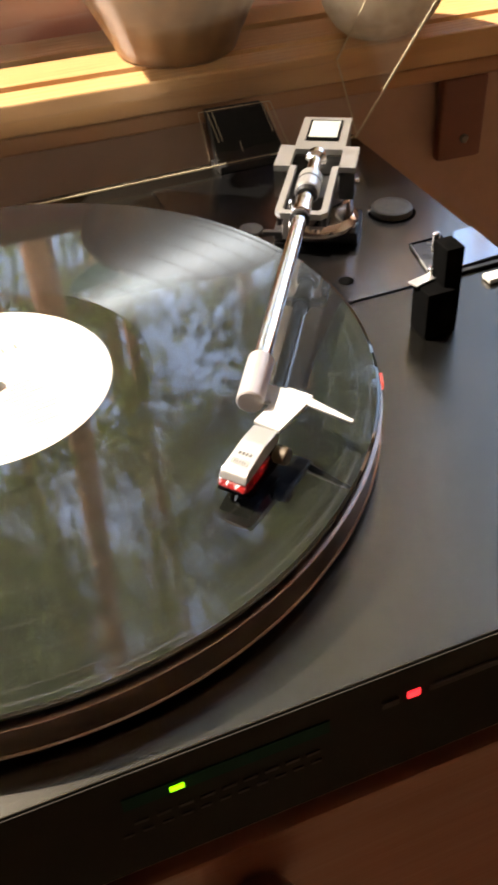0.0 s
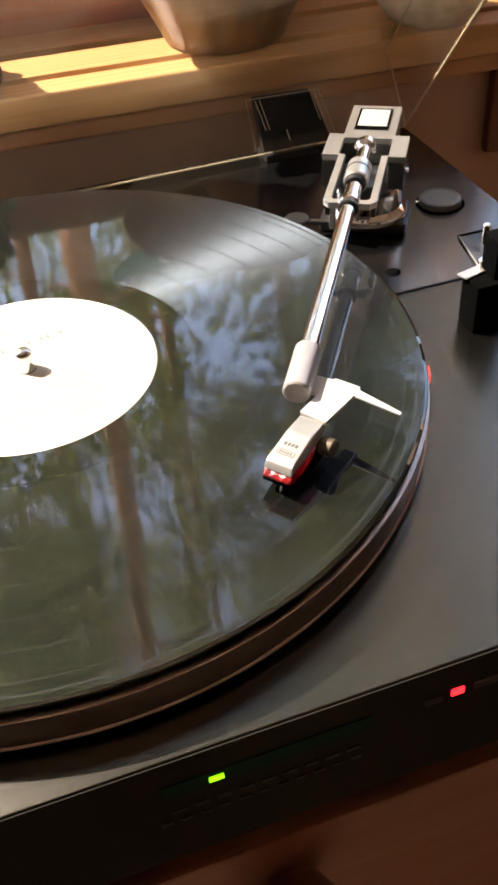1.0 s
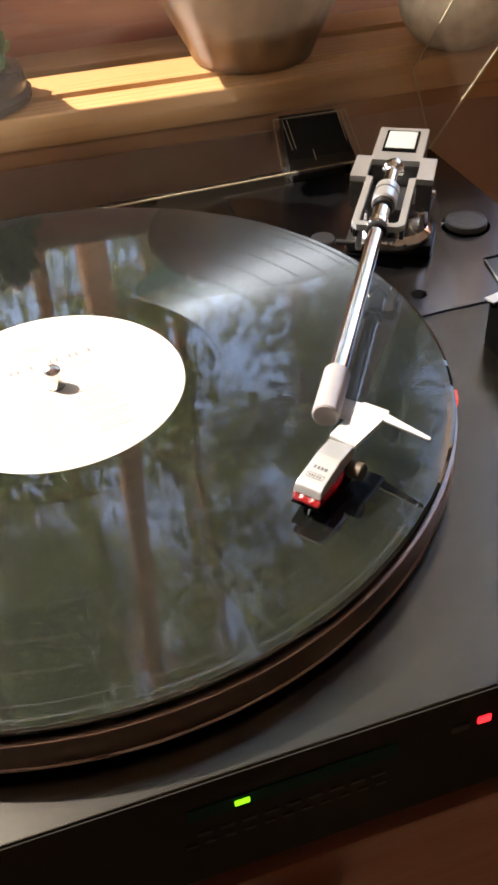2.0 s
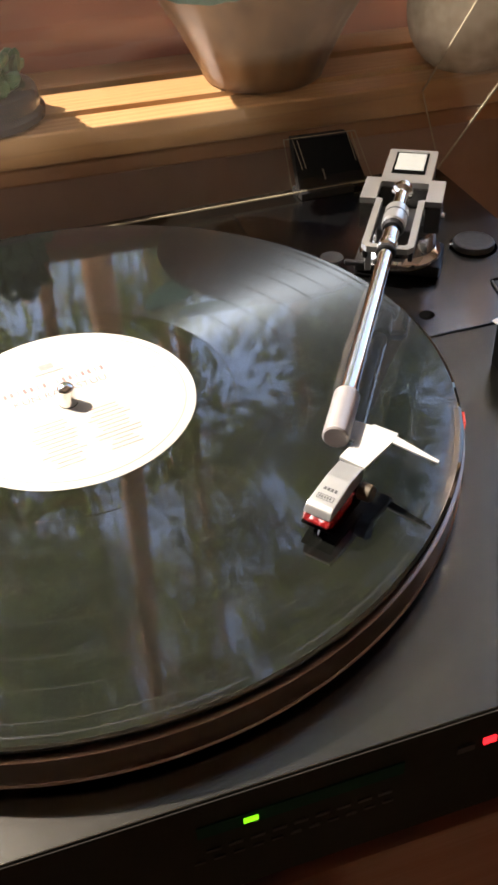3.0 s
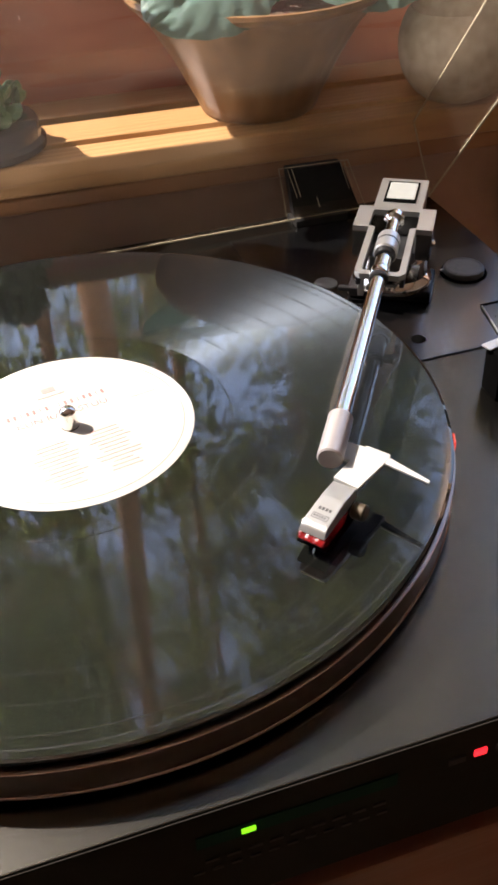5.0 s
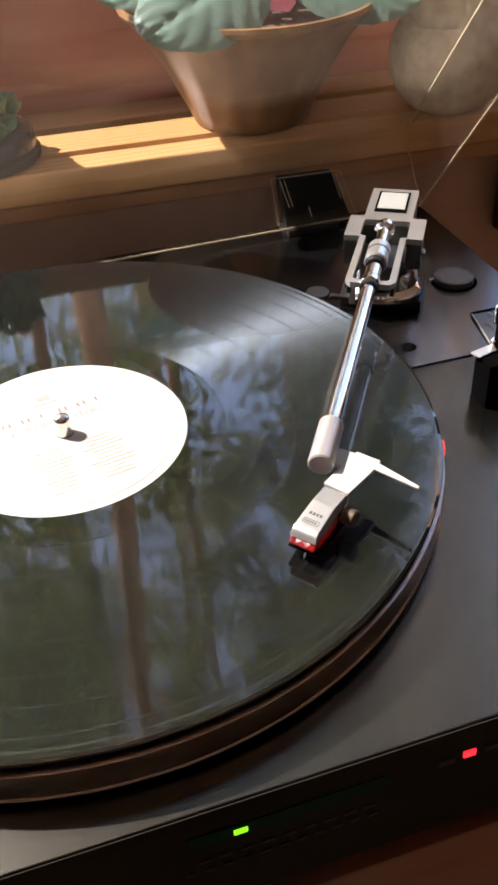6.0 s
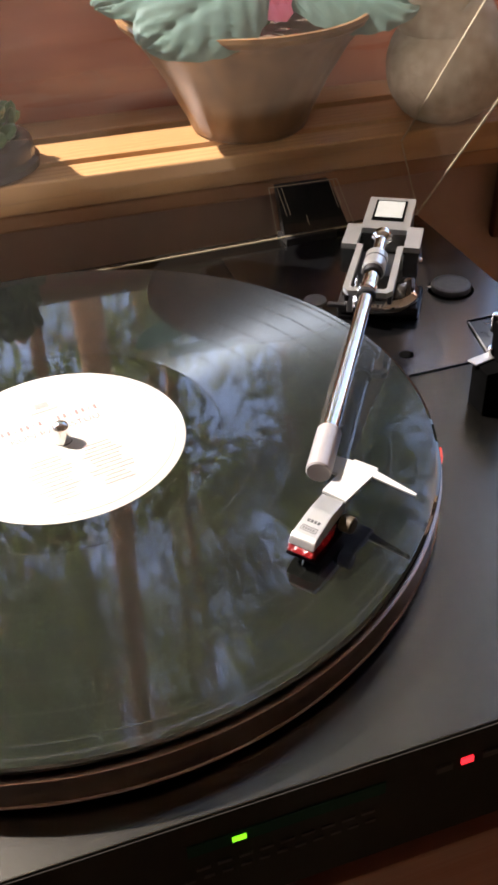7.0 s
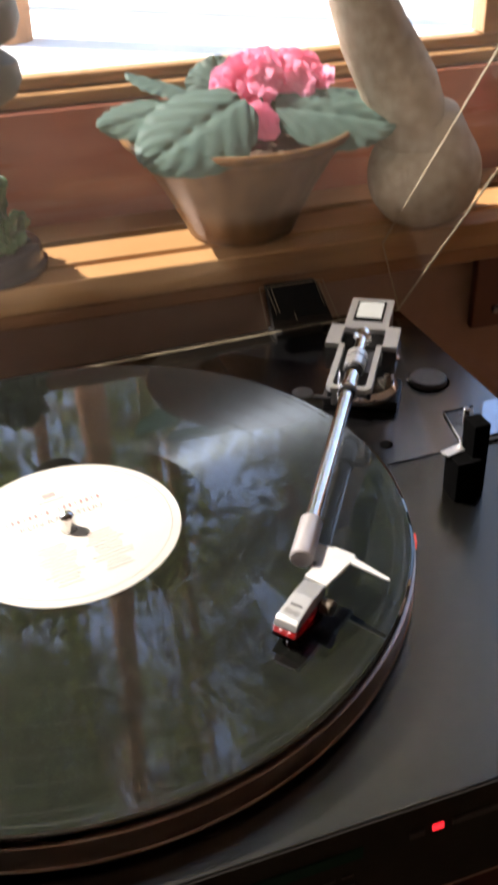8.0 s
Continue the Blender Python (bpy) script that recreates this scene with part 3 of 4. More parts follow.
part("bracket", box(-0.0150, -0.0120, 0.0100, 0.0140, -0.0130, 0.0040, 0.0005, None, AXIS), SATIN, pivot)
part("column", rod(P(0, 0.026, 0.0026), P(0, 0.026, 0.0068), 0.013, seg=40), STEEL_DARK, pivot)
HW, HN, HL = 0.0192, 0.0122, 0.0114
part("arm_frame", frame_plate(
    [(-HL + 0.0025, -0.033), (HL - 0.0025, -0.033), (HL, -0.0300), (HL, 0.0145), (HW, 0.0145), (HW, 0.038), (HN, 0.038), (HN, 0.0735), (-HN, 0.0735), (-HN, 0.038), (-HW, 0.038), (-HW, 0.0145), (-HL, 0.0145), (-HL, -0.0300)],
    [(-0.0072, -0.0295), (0.0072, -0.0295), (0.0084, -0.0280), (0.0084, 0.0150), (0.0116, 0.0160), (0.0116, 0.0330), (0.0114, 0.0335), (0.0108, 0.0340), (-0.0108, 0.0340), (-0.0114, 0.0335), (-0.0116, 0.0330), (-0.0116, 0.0160), (-0.0084, 0.0150), (-0.0084, -0.0280)],
    0.0205, 0.0232, None, AXIS), SATIN, pivot, "brushed silver arm bearing frame")
bm = box(-HW, -0.0117, 0.0146, 0.0379, 0.0068, 0.0204, 0.0006, None, AXIS)
box(0.0117, HW, 0.0146, 0.0379, 0.0068, 0.0204, 0.0006, bm, AXIS)
box(-0.0116, 0.0116, 0.0335, 0.0379, 0.0068, 0.0204, 0.0006, bm, AXIS)
part("bearing_block", bm, BLOCK, pivot, "grey steel bearing block")
part("bearing_floor", box(-0.0116, 0.0116, 0.0150, 0.0334, 0.0069, 0.0105, 0.0004, None, AXIS), STEEL_DARK, pivot)
bm = box(-0.0110, -0.0088, -0.0290, 0.0145, 0.0150, 0.0204, 0.0005, None, AXIS)
box(0.0088, 0.0110, -0.0290, 0.0145, 0.0150, 0.0204, 0.0005, bm, AXIS)
part("side_cheek", bm, BLACK, pivot)
part("yoke", box(-0.0088, 0.0088, 0.000, 0.0144, 0.0060, 0.0149, 0.001, None, AXIS), STEEL_DARK, pivot)
weight = part("counterweight", box(-HN + 0.0004, HN - 0.0004, 0.0382, 0.0732, 0.0030, 0.0204, 0.001, None, AXIS), STEEL_DARK, pivot, "dark counterweight under the silver frame")
part("pad_frame", frame_plate([(-0.0082, 0.0435), (0.0082, 0.0435), (0.0082, 0.0690), (-0.0082, 0.0690)], [(-0.0072, 0.0472), (0.0072, 0.0472), (0.0072, 0.0680), (-0.0072, 0.0680)],
     0.0233, 0.0237, None, AXIS), HOLE, weight)
part("pad", box(-0.0071, 0.0071, 0.0473, 0.0679, 0.0232, 0.0238, 0.0003, None, AXIS), PAD, weight, "pale square pad")
part("bearing_screw", rod(P(0.018, 0.020, 0.014), P(0.0208, 0.020, 0.014), 0.0018, bevel=0.0004), CHROME, pivot)


def A(v):
    """A point on the arm's axis, which rises a little towards the pivot."""
    return P(0, v, 0.0185 + 0.033 * (v + 0.134))


arm = part("arm_tube", rod(A(0.028), A(-0.136), 0.0033, seg=32), CHROME, tt, "polished chrome arm tube")
part("arm_collar", rod(A(-0.0275), A(-0.0330), 0.0046, seg=32, bevel=0.0010), CHROME, arm, "chrome collar")
part("collar_ring", rod(A(-0.0331), A(-0.0362), 0.0044, seg=32, bevel=0.0006), BLACK, arm, "black ring")
part("arm_sleeve", rod(A(-0.0180), A(-0.0274), 0.0039, seg=32, bevel=0.0006), CHROME, arm)
part("arm_barrel", rod(A(0.0030), A(-0.0125), 0.0055, seg=40, bevel=0.0010), SATIN, arm, "ringed silver barrel")
part("barrel_ring", rod(A(-0.0030), A(-0.0040), 0.00565, seg=40), STEEL_DARK, arm)
part("barrel_end", rod(A(-0.0126), A(-0.0152), 0.0050, 0.0042, seg=40), BLACK, arm)
part("rear_nut", rod(A(0.0255), A(0.0190), 0.0050, seg=32, bevel=0.0018), CHROME, arm)
part("connector", rod(A(-0.1335), A(-0.1570), 0.0047, seg=40, bevel=0.0006), SLEEVE, arm, "rosy satin connector sleeve")
shell = part("headshell", slab([(0.0895, -0.0640), (0.0964, -0.0715), (0.0971, -0.0708), (0.1030, -0.0786), (0.1014, -0.0803), (0.0982, -0.0827), (0.0852, -0.0910), (0.0797, -0.0826), (0.0883, -0.0765), (0.0850, -0.0720)],
                           0.0142, 0.0157, 0.0003), PALE_PLASTIC, arm, "pale flat headshell")
# two added black plates carry the shade below headshell and finger lift
part("underside", slab([(0.0893, -0.0648), (0.0958, -0.0717), (0.1018, -0.0788), (0.0980, -0.0820), (0.0854, -0.0903), (0.0803, -0.0826), (0.0890, -0.0764), (0.0858, -0.0720)], 0.0134, 0.01418, 0.0002), BLACK, arm, "black plate for the shade under the headshell")
part("lift_underside", slab([(0.1016, -0.0797), (0.1094, -0.0959), (0.1087, -0.0965), (0.0992, -0.0820)], 0.0143, 0.01478, 0.0002), BLACK, arm, "black plate for the shade under the finger lift")
part("finger_lift", slab([(0.1018, -0.0795), (0.1096, -0.0959), (0.1086, -0.0967), (0.0990, -0.0820)], 0.0148, 0.0156, 0.0002), PALE_PLASTIC, arm, "slim pointed finger lift")

# cartridge, along its own axis: l forwards, s to its side
CART = Matrix.Translation((0.0825, -0.0867, 0)) @ Matrix.Rotation(math.atan2(-0.62, -0.785), 4, "Z")


def prism(profile, w0, w1, m):
    """A body with a side profile of (l, z) and a width that changes from its top to its bottom."""
    bm = bmesh.new()
    zs = [z for _, z in profile]
    lo, hi = min(zs), max(zs)
    sides = []
    for sgn in (-1, 1):
        sides.append([bm.verts.new((l, sgn * (w0 + (w1 - w0) * (z - lo) / (hi - lo)) / 2, z)) for l, z in profile])
    n = len(profile)
    bm.faces.new(sides[0])
    bm.faces.new(sides[1][::-1])
    for i in range(n):
        bm.faces.new([sides[0][i], sides[1][i], sides[1][(i + 1) % n], sides[0][(i + 1) % n]])
    bmesh.ops.bevel(bm, geom=bm.edges[:], offset=0.0005, segments=2, profile=0.5, affect="EDGES")
    bmesh.ops.transform(bm, matrix=m, verts=bm.verts)
    return bm


cart = part("cartridge", prism([(0.0003, 0.0150), (0.0085, 0.0151), (0.0200, 0.0128), (0.0216, 0.0118), (0.0228, 0.0094), (0.0190, 0.0100), (0.0003, 0.0112)], 0.0102, 0.0088, CART), SILVER_PAINT, arm, "silver cartridge shell")
part("mount", prism([(0.0008, 0.0110), (0.0068, 0.0106), (0.0068, 0.0046), (0.0035, 0.0048)], 0.0066, 0.0090, CART), HOLE, arm, "black mounting block")
part("stylus_body", prism([(0.0070, 0.0105), (0.0190, 0.0099), (0.0222, 0.0092), (0.0240, 0.0076), (0.0232, 0.0060), (0.0206, 0.0052), (0.0196, 0.0036), (0.0160, 0.0032), (0.0070, 0.0046)], 0.0078, 0.0108, CART), RED_CLEAR, arm, "translucent red stylus body")
part("stylus_carrier", prism([(0.0015, 0.0045), (0.0070, 0.0040), (0.0195, 0.0031), (0.0228, 0.0052), (0.0231, 0.0044), (0.0190, 0.0020), (0.0020, 0.0030)], 0.0112, 0.0116, CART), HOLE, arm, "black underside of the cartridge")
part("stylus", rod(CART @ Vector((0.0195, 0, 0.0040)), CART @ Vector((0.0215, 0, 0.0002)), 0.0006, 0.0002, 8), SATIN, arm)
part("screw", rod(CART @ Vector((0.0035, 0.0050, 0.0085)), CART @ Vector((0.0035, 0.0100, 0.0085)), 0.0031, seg=28, bevel=0.0006), BRASS, arm, "dull brass screw head")
SLOPE = CART @ Matrix.Translation((0.0085, 0, 0.01512)) @ Matrix.Rotation(radians(11.3), 4, "Y")
bm = None
for k in range(4):
    bm = box(0.0048, 0.0060, -0.0024 + 0.0013 * k, -0.0015 + 0.0013 * k, 0.0, 0.00012, 0, bm, SLOPE)
part("maker_mark", bm, MARK, arm, "dark printed maker mark", False)
bm = frame_plate([(0.0078, -0.0030), (0.0098, -0.0030), (0.0098, 0.0030), (0.0078, 0.0030)], [(0.00795, -0.00285), (0.00965, -0.00285), (0.00965, 0.00285), (0.00795, 0.00285)], 0.0, 0.00012, None, SLOPE)
for k in range(5):
    box(0.0084, 0.0092, -0.0023 + 0.00095 * k, -0.0018 + 0.00095 * k, 0.0, 0.00012, 0, bm, SLOPE)
part("model_mark", bm, MARK, arm, "framed dark print", False)

# dust cover: p runs up along the open cover, n away from the deck
TH = radians(50.5)
HINGE = Vector((0, 0.1770, -0.0172))
LID = Matrix.Translation(HINGE) @ Matrix(((1, 0, 0, 0), (0, -math.cos(TH), math.sin(TH), 0), (0, math.sin(TH), math.cos(TH), 0), (0, 0, 0, 1)))
X0, X1, DEEP, LONG, TK = -0.187, 0.2500, 0.0443, 0.345, 0.003


def lid_box(x0, x1, p0, p1, n0, n1, bevel=0.0):
    return box(x0, x1, p0, p1, n0, n1, bevel, None, LID)


def side_sheet(x0, x1):
    return slab([(0.0, 0.0), (LONG, 0.0), (LONG - 0.008, DEEP), (0.009, DEEP)], x0, x1, 0.0, None,
                LID @ Matrix(((0, 0, 1, 0), (1, 0, 0, 0), (0, 1, 0, 0), (0, 0, 0, 1))))


cover = part("dust_cover", lid_box(X0, X1, 0.009, LONG - 0.008, DEEP, DEEP + TK, 0.0006), ACRYLIC, tt, "clear acrylic dust cover standing open", False, False)
part("cover_side", side_sheet(X0, X0 + TK), ACRYLIC_SIDE, cover, "", False, False)
part("cover_side", side_sheet(X1 - TK, X1), ACRYLIC_SIDE, cover, "", False, False)
rear = slab([(0.0, 0.0), (0.0028, 0.0), (0.0118, DEEP - 0.0001), (0.009, DEEP - 0.0001)], X0 + TK, X1 - TK, 0, None,
            LID @ Matrix(((0, 0, 1, 0), (1, 0, 0, 0), (0, 1, 0, 0), (0, 0, 0, 1))))
part("cover_back", rear, ACRYLIC_SIDE, cover, "", False, False)
part("rim_edge", lid_box(X0 + TK, X1 - TK, 0.0008, 0.0022, -0.0009, -0.0002, 0.0003), ACRYLIC_EDGE, cover, "pale yellow edge of the cover", False, False)
part("rim_edge", lid_box(X1 - TK + 0.0008, X1 - 0.0008, 0.0, LONG, -0.0009, -0.0002, 0.0003), ACRYLIC_EDGE, cover, "", False, False)
part("fold_edge", lid_box(X1 - 0.0006, X1 + 0.0001, 0.010, LONG - 0.01, DEEP + 0.0006, DEEP + 0.0014), ACRYLIC_EDGE, cover, "", False, False)
part("corner_edge", rod(LID @ Vector((X1 + 0.0001, 0.0, 0.0)), LID @ Vector((X1 + 0.0001, 0.009, DEEP)), 0.0005, seg=8), ACRYLIC_EDGE, cover, "", False, False)
UPRIGHT = Matrix(((1, 0, 0, 0), (0, 0, 1, 0), (0, 1, 0, 0), (0, 0, 0, 1)))
hinge = part("hinge", slab([(0.1572, 0.0138), (0.1908, 0.0127), (0.2035, -0.0172), (0.1615, -0.0172)], 0.1790, 0.1860, 0.0008, None, UPRIGHT), BLACK, tt, "black plastic hinge block")
part("hinge_base", box(0.160, 0.199, 0.1792, 0.1885, DECK - 0.008, -0.0174, 0.001), BLACK, hinge)
part("hinge_foot", box(0.160, 0.193, 0.1715, 0.1788, DECK, DECK + 0.0045, 0.001), BLACK, hinge)

for (xa, za), (xb, zb) in (((0.1542, 0.0174), (0.1600, -0.0002)), ((0.1568, 0.0172), (0.1622, 0.0)), ((0.1863, 0.0168), (0.1925, 0.0)), ((0.1888, 0.0166), (0.1946, 0.0005)), ((0.1722, -0.0019), (0.1741, -0.0084))):
    part("moulded_slot", rod((xa, 0.170, za), (xb, 0.170, zb), 0.0002, seg=6), ACRYLIC_EDGE, cover)

corners = [(0.1512, 0.0158), (0.1938, 0.0147), (0.2058, -0.0150)]
for (xa, za), (xb, zb) in (((0.1558, -0.0135), corners[0]), (corners[0], corners[1]), (corners[1], corners[2])):
    part("moulded_edge", rod((xa, 0.1765, za), (xb, 0.1765, zb), 0.00022, seg=6), ACRYLIC_EDGE, cover, "", False, False)

# ---------------------------------------------------------------- record
rec = thing("vinyl_record", (0, 0, -0.0021), "black vinyl record with a cream paper label on the platter", "record")
GAPS = [0.0798, 0.0936, 0.1085, 0.1215, 0.1325, 0.1430]
prof, slots = [(0.0036, -0.0021), (0.1498, -0.0021), (0.1509, -0.0016), (0.1512, -0.0011), (0.1509, -0.0005), (0.1500, -0.00008)], [0, 1, 1, 1, 1]
prof += [(0.1478, -0.00008), (0.1476, -0.00010), (0.1472, -0.00010), (0.1470, -0.00008)]
slots += [0, 2, 2, 2]
for g in reversed(GAPS):
    prof += [(g + 0.00022, -0.00008), (g + 0.00014, -0.00010), (g - 0.00014, -0.00010), (g - 0.00022, -0.00008)]
    slots += [0, 2, 2, 2]
prof += [(0.0655, -0.00008), (0.0650, -0.0002), (0.0502, -0.0002), (0.0498, -0.0005), (0.0036, -0.0005), (0.0036, -0.0021)]
slots += [0, 1, 1, 1, 1, 1]
part("disc", lathe(prof, 256, None, None, slots), [VINYL, VINYL_SMOOTH, VINYL_GAP], rec, "glossy black grooved disc", False)
label = part("label", lathe([(0.0037, -0.00048), (0.0496, -0.00048), (0.0499, -0.0003), (0.0494, -0.0001), (0.0037, -0.0001)], 128), PAPER, rec, "cream paper label with red print")
TURNED = Matrix.Rotation(radians(10), 4, "Z")
part("ring_print", lathe([(0.0458, -0.00009), (0.0458, 0.00001), (0.0461, 0.00001), (0.0461, -0.00009)], 128), INK_PINK, label, "thin pink ring")
letters("KUN RAKASTUU", 0.0052, TURNED @ Matrix.Translation((0.0, 0.0075, -0.00006)), INK_RED, label, "title_print")
bars([(-0.0235 + 0.0027 * k, 0.0162, 0.0004 + 0.0008 * (k % 3 > 0), 0.0030) for k in range(17) if k != 8], -0.0001, INK_RED, label, "name_print", m=TURNED)
bars([(0, 0.0285, 0.006, 0.0040), (0, 0.0240, 0.012, 0.0012)], -0.0001, INK_PINK, label, "emblem_print", m=TURNED)
for nx, ny in ((0.034, 0.006), (-0.036, 0.004)):
    bars([(nx, ny, 0.011, 0.0012)], -0.0001, INK_GREY, label, "number_print", m=TURNED)
rnd = random.Random(4)
lines = []
for k in range(12):
    y = -0.0085 - 0.0024 * k
    for side in (-1, 1):
        ln = rnd.uniform(0.010, 0.019) * (1 if k < 9 else 0.7)
        lines.append((side * 0.011, y, ln, 0.00075))
bars(lines, -0.0001, INK_PINK, label, "small_print", m=TURNED)

# ---------------------------------------------------------------- things on the sill
pot = thing("flower_pot", (0.168, 0.262, SILL), "ochre glazed tapered flower pot on the sill", "flower pot")
PC = Matrix.Translation((0.168, 0.262, 0))
bm = lathe([(0, SILL + 0.0002), (0.034, SILL + 0.0002), (0.0365, SILL + 0.002), (0.040, SILL + 0.010), (0.052, SILL + 0.034), (0.064, SILL + 0.054), (0.0745, SILL + 0.066),
                    (0.0775, SILL + 0.0675), (0.0785, SILL + 0.0700), (0.0775, SILL + 0.0722), (0.0755, SILL + 0.0725), (0.0725, SILL + 0.0690), (0.066, SILL + 0.058), (0, SILL + 0.057)], 144, None, None)
for v in bm.verts:
    turn = math.atan2(v.co.y, v.co.x)
    if SILL + 0.004 < v.co.z < SILL + 0.0665:
        rib = 1 + 0.008 * abs(math.cos(9 * turn)) + 0.003 * math.sin(5 * turn + 40 * v.co.z)
        v.co.x, v.co.y = v.co.x * rib, v.co.y * rib
bmesh.ops.transform(bm, matrix=PC, verts=bm.verts)
part("body", bm, GLAZE, pot)
part("soil", lathe([(0, SILL + 0.0635), (0.03, SILL + 0.063), (0.0675, SILL + 0.0605)], 48, None, PC), SOIL, pot, "dark potting soil")

violet = thing("potted_violet", (0.168, 0.262, SILL + 0.06), "pink flowering violet with grey-green ruffled leaves", "plant")


def leaf(base, tip, width, droop, twist, seed):
    """A cupped leaf with raised veins and a scalloped edge, from its stalk to its tip."""
    rnd = random.Random(seed)
    base, tip = Vector(base), Vector(tip)
    ax = tip - base
    ln = ax.length
    side = ax.cross(Vector((0, 0, 1))).normalized()
    side = Matrix.Rotation(twist, 3, ax.normalized()) @ side
    up = side.cross(ax).normalized()
    nu, nv = 44, 25
    bm = bmesh.new()
    grid = []
    for i in range(nu + 1):
        f = i / nu
        row = []
        half = width * math.sin(math.pi * min(1, f * 0.93 + 0.06)) ** 0.55 * (1 - 0.2 * f)
        half *= 1 + 0.018 * math.sin(f * 44)
        for j in range(nv):
            s = j / (nv - 1) * 2 - 1
            vein = 0.0022 * (abs(math.sin((f - 0.40 * abs(s)) * 17)) ** 0.6 - 0.5) * (0.4 + 0.6 * abs(s)) * (1 - abs(s) ** 8)
            z = -0.22 * half * s * s + vein - 0.7 * droop * f * f - 0.0020 * math.exp(-(s * 9) ** 2) + 0.0005 * math.sin(f * 44 + 1) * abs(s) ** 4
            row.append(bm.verts.new(base + ax * f + side * half * s + up * z + Vector((0, 0, rnd.gauss(0, 0.00015)))))
        grid.append(row)
    for a, b in zip(grid, grid[1:]):
        for j in range(nv - 1):
            bm.faces.new([a[j], a[j + 1], b[j + 1], b[j]])
    bmesh.ops.solidify(bm, geom=bm.faces[:], thickness=0.0007)
    return bm


LZ = SILL + 0.074
for k, (b, t, w, d, tw) in enumerate((
        ((0.162, 0.232, LZ + 0.022), (0.090, 0.192, LZ + 0.005), 0.036, 0.010, -0.45), ((0.135, 0.262, LZ + 0.014), (0.074, 0.232, LZ + 0.018), 0.028, 0.008, -0.3),
        ((0.186, 0.236, LZ + 0.014), (0.260, 0.212, LZ + 0.004), 0.032, 0.008, 0.45), ((0.200, 0.262, LZ + 0.014), (0.262, 0.262, LZ + 0.014), 0.028, 0.008, 0.0),
        ((0.150, 0.280, LZ + 0.014), (0.108, 0.306, LZ + 0.032), 0.030, 0.006, 0.2), ((0.190, 0.285, LZ + 0.014), (0.240, 0.300, LZ + 0.026), 0.026, 0.006, 0.0),
        ((0.168, 0.290, LZ + 0.010), (0.170, 0.312, LZ + 0.034), 0.026, 0.004, 0.0))):
    part("leaf", leaf(b, t, w, d, tw, k), LEAF, violet)
rnd = random.Random(9)


def blossom(c, r, seed):
    rnd = random.Random(seed)
    bm = bmesh.new()
    face = Vector((rnd.gauss(0, 0.5), -0.8 + rnd.gauss(0, 0.4), 0.7 + rnd.gauss(0, 0.3))).normalized()
    q = face.to_track_quat("Z", "Y").to_matrix()
    for k in range(6):
        a0 = k * math.tau / 6 + rnd.gauss(0, 0.1)
        n = 6
        rows = []
        for i in range(n):
            f = i / (n - 1)
            w = r * 0.62 * math.sin(math.pi * (0.12 + 0.8 * f)) ** 0.7
            row = []
            for j in range(5):
                s = j / 2 - 1
                p = Vector((f * r, s * w, r * (0.32 * f - 0.25 * f * f * rnd.uniform(0.7, 1.3)) - 0.25 * w * s * s + rnd.gauss(0, r * 0.035)))
                p = Matrix.Rotation(a0, 3, "Z") @ p
                row.append(bm.verts.new(Vector(c) + q @ p))
            rows.append(row)
        for a, b in zip(rows, rows[1:]):
            for j in range(4):
                bm.faces.new([a[j], a[j + 1], b[j + 1], b[j]])
    return bm


for k in range(34):
    a, rr = rnd.random() * math.tau, math.sqrt(rnd.random())
    c = (0.190 + 0.044 * rr * math.cos(a), 0.262 + 0.026 * rr * math.sin(a), SILL + 0.083 + 0.022 * (1 - rr * rr) + rnd.uniform(-0.004, 0.006))
    part("blossom", blossom(c, rnd.uniform(0.010, 0.016), k), BLOOM, violet, "bright pink double blossom")
part("blossom", blossom((0.171, 0.222, SILL + 0.083), 0.014, 91), BLOOM, violet)
bm = None
for k in range(9):
    a = k * 0.7
    bm = rod((0.168 + 0.010 * math.cos(a), 0.258 + 0.010 * math.sin(a), SILL + 0.060), (0.172 + 0.026 * math.cos(a), 0.260 + 0.024 * math.sin(a), SILL + 0.092), 0.0016, 0.0012, 8, bm)
part("stalk", bm, SUCCULENT, violet, "short green stalks")

VC = (0.2945, 0.232)
gourd = thing("gourd_vase", (VC[0], VC[1], SILL), "beige stoneware gourd vase with a leaning neck", "vase")


def swept(path, seg=40):
    """A body swept along centres with radii: (x, y, z, radius)."""
    bm = bmesh.new()
    rings = []
    for k, (x, y, z, r) in enumerate(path):
        p0, p1 = path[max(0, k - 1)], path[min(len(path) - 1, k + 1)]
        d = (Vector(p1[:3]) - Vector(p0[:3])).normalized()
        q = d.to_track_quat("Z", "Y").to_matrix()
        rings.append([bm.verts.new(Vector((x, y, z)) + q @ Vector((r * math.cos(i * math.tau / seg), r * math.sin(i * math.tau / seg), 0))) for i in range(seg)])
    for a, b in zip(rings, rings[1:]):
        for i in range(seg):
            bm.faces.new([a[i], a[(i + 1) % seg], b[(i + 1) % seg], b[i]])
    bm.faces.new(rings[0][::-1])
    bm.faces.new(rings[-1])
    return bm


path = []
for k in range(15):
    a = -1.3 + 2.2 * k / 14
    path.append((VC[0] - 0.004 * k / 14, VC[1], SILL + 0.0320 + 0.0330 * math.sin(a) / math.sin(1.3), 0.0390 * math.cos(a) ** 0.72))
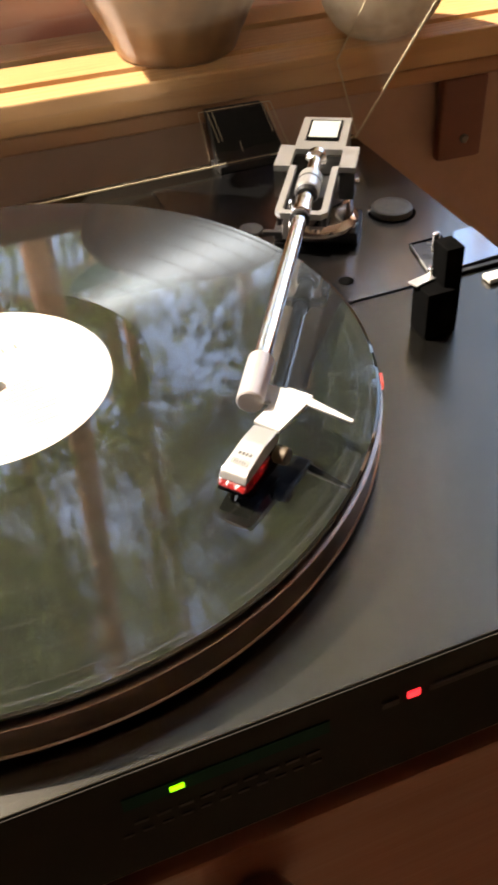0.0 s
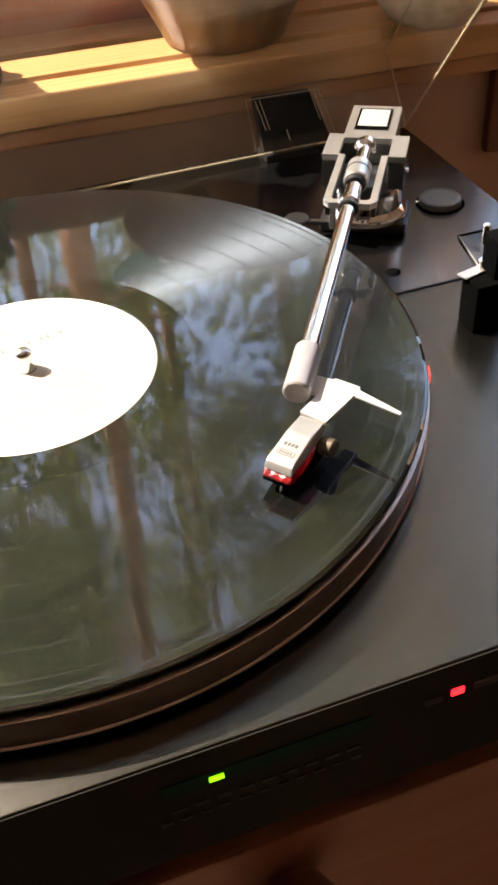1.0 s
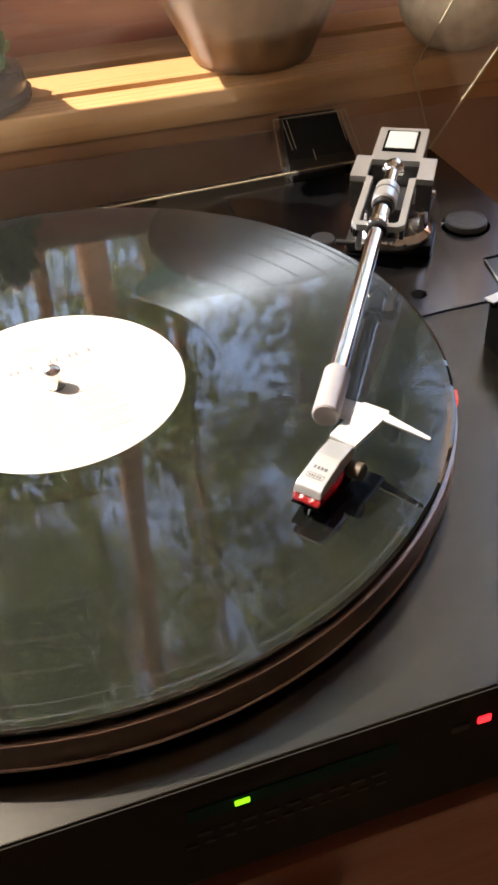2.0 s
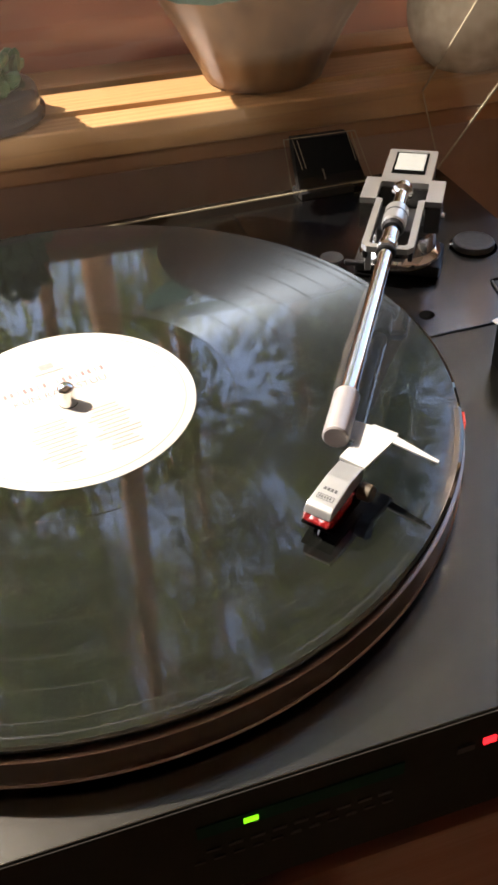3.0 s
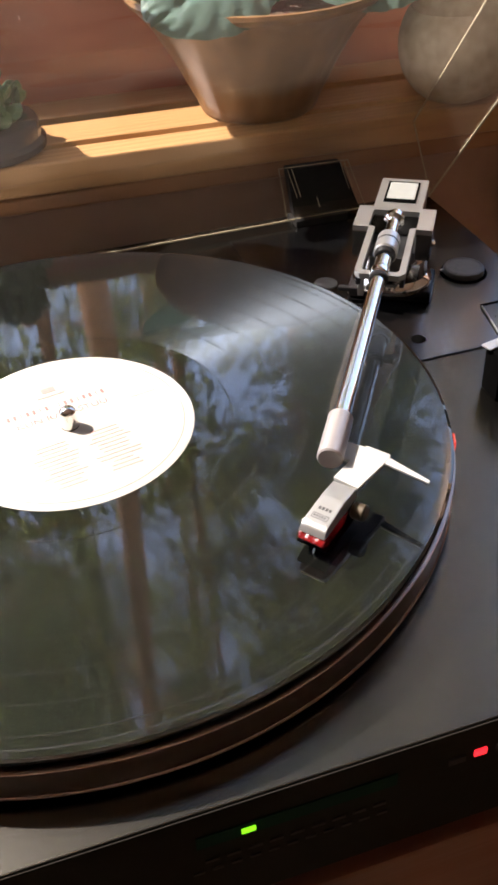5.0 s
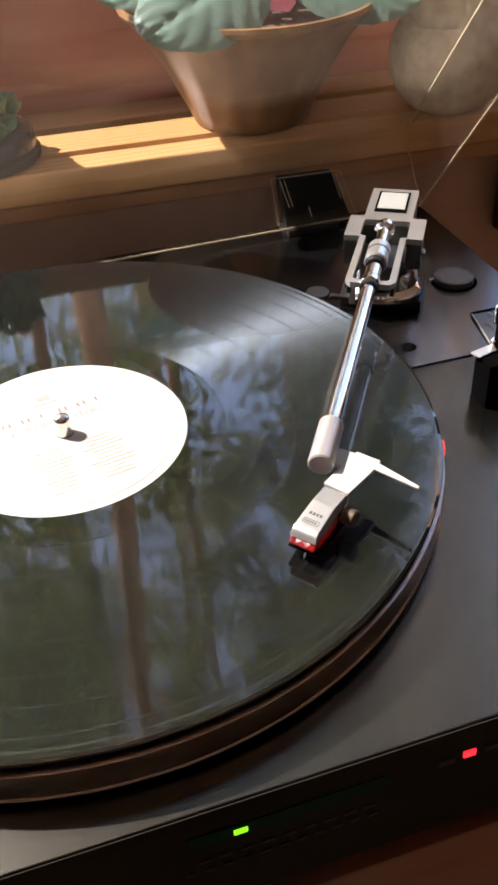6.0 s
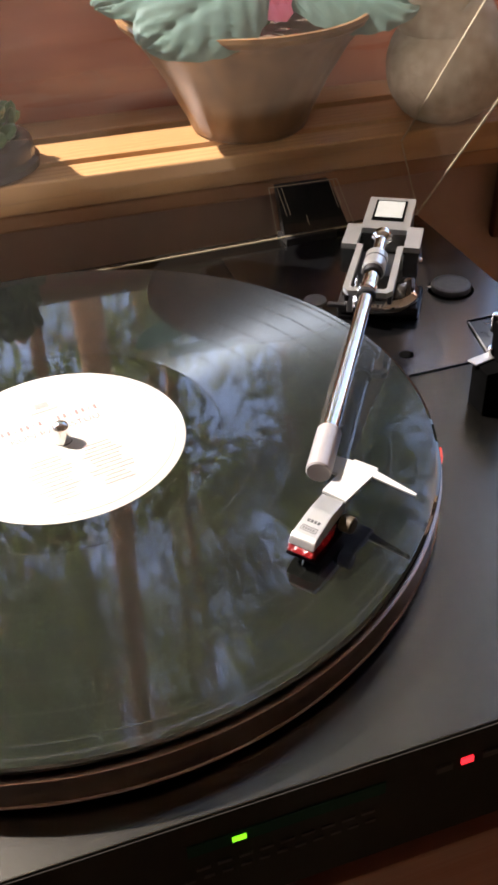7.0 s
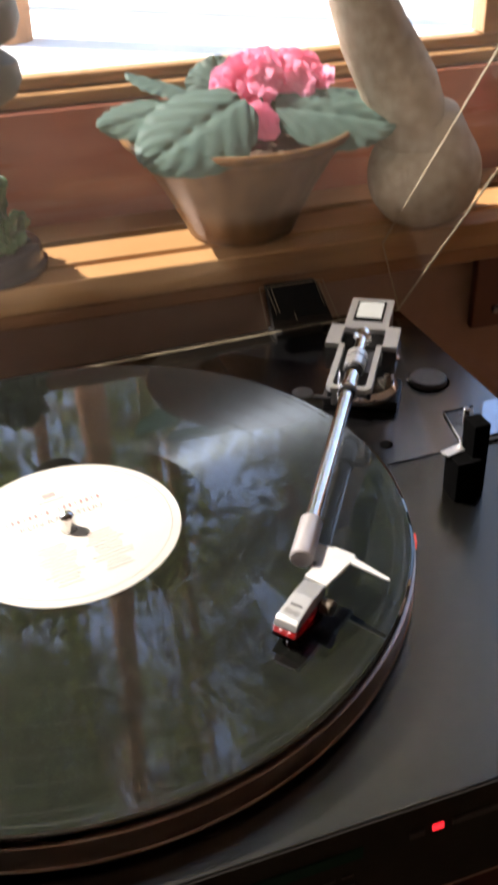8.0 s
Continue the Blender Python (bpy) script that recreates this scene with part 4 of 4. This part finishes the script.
for x, z, r in ((-0.010, 0.0618, 0.0256), (-0.014, 0.0650, 0.0240), (-0.0175, 0.0740, 0.0248), (-0.0240, 0.0900, 0.0252), (-0.0325, 0.1050, 0.0240), (-0.0440, 0.1244, 0.0222), (-0.0530, 0.1442, 0.0196),
                (-0.0600, 0.1640, 0.0182), (-0.0660, 0.1850, 0.0172), (-0.0700, 0.2050, 0.0168)):
    path.append((VC[0] + x, VC[1], SILL + z, r))
part("body", swept(path), STONEWARE, gourd)

DC = (-0.006, 0.257)
dish = thing("glass_dish", (DC[0], DC[1], SILL), "round grey glass dish on the sill", "dish")
part("bowl", lathe([(0, SILL + 0.0003), (0.035, SILL + 0.0003), (0.0375, SILL + 0.0015), (0.0378, SILL + 0.0055), (0.0362, SILL + 0.0068), (0.0352, SILL + 0.0080), (0.0350, SILL + 0.0150),
                    (0.0338, SILL + 0.0172), (0.0310, SILL + 0.0180), (0, SILL + 0.0185)], 64, None, Matrix.Translation((*DC, 0))), DISH_GLASS, dish)
succ = thing("succulent", (DC[0], DC[1], SILL + 0.0185), "small dark green ruffled succulent in the dish", "plant")
rnd = random.Random(3)
for k in range(120):
    h = rnd.random()
    a = rnd.random() * math.tau
    rr = 0.025 * (1 - h * 0.60)
    c = Vector((DC[0] + rr * math.cos(a), DC[1] + rr * math.sin(a), SILL + 0.020 + 0.040 * h))
    part("leaf", lathe([(0, 0), (0.0045, 0.002), (0.006, 0.006), (0.0042, 0.010), (0, 0.0125)], 7, None,
         Matrix.Translation(c) @ Euler((rnd.gauss(0, 0.6), rnd.gauss(0, 0.6), rnd.random() * 6)).to_matrix().to_4x4() @ Matrix.Diagonal((1, 0.6, 1, 1))), SUCCULENT, succ)
part("stem", rod((DC[0], DC[1], SILL + 0.0187), (DC[0], DC[1], SILL + 0.060), 0.019, 0.009, 16), SUCCULENT, succ)
part("bud", lathe([(0, 0), (0.005, 0.001), (0.006, 0.005), (0.003, 0.009), (0, 0.010)], 14, None, Matrix.Translation((DC[0] + 0.004, DC[1], SILL + 0.068))),
     mat("pale_pink_bud", (0.62, 0.38, 0.33), 0.6, 0, (0.7, 0.46, 0.4), 200), succ, "pale pink bud")

HX, HY = 0.0120, 0.245
hang = thing("hanging_ornament", (HX, HY, 0.128), "grey-green stone ornament hanging on a cord before the window", "ornament")
HUNG = Matrix.Translation((HX, HY, 0))
part("lower_stone", lathe([(0, -0.0165), (0.009, -0.0158), (0.017, -0.0110), (0.0214, -0.0020), (0.0203, 0.0076), (0.0135, 0.0135), (0.0054, 0.0153), (0, 0.0155)], 36, None,
     HUNG @ Matrix.Translation((0, 0, 0.1437))), GREY_STONE, hang)
part("upper_stone", lathe([(0, -0.0150), (0.014, -0.0140), (0.0215, -0.0100), (0.0256, 0.000), (0.0243, 0.0126), (0.0145, 0.0216), (0, 0.0243)], 36, None,
     HUNG @ Matrix.Translation((0, 0, 0.1738))), GREY_STONE, hang)
part("cord", rod((HX, HY, 0.1445), (HX, HY, 1.2005), 0.0004, seg=6), RUBBER, hang, "thin dark cord")
part("hook", box(HX - 0.004, HX + 0.004, HY - 0.004, 0.3400, 1.2002, 1.206, 0.001), STEEL_DARK, hang)
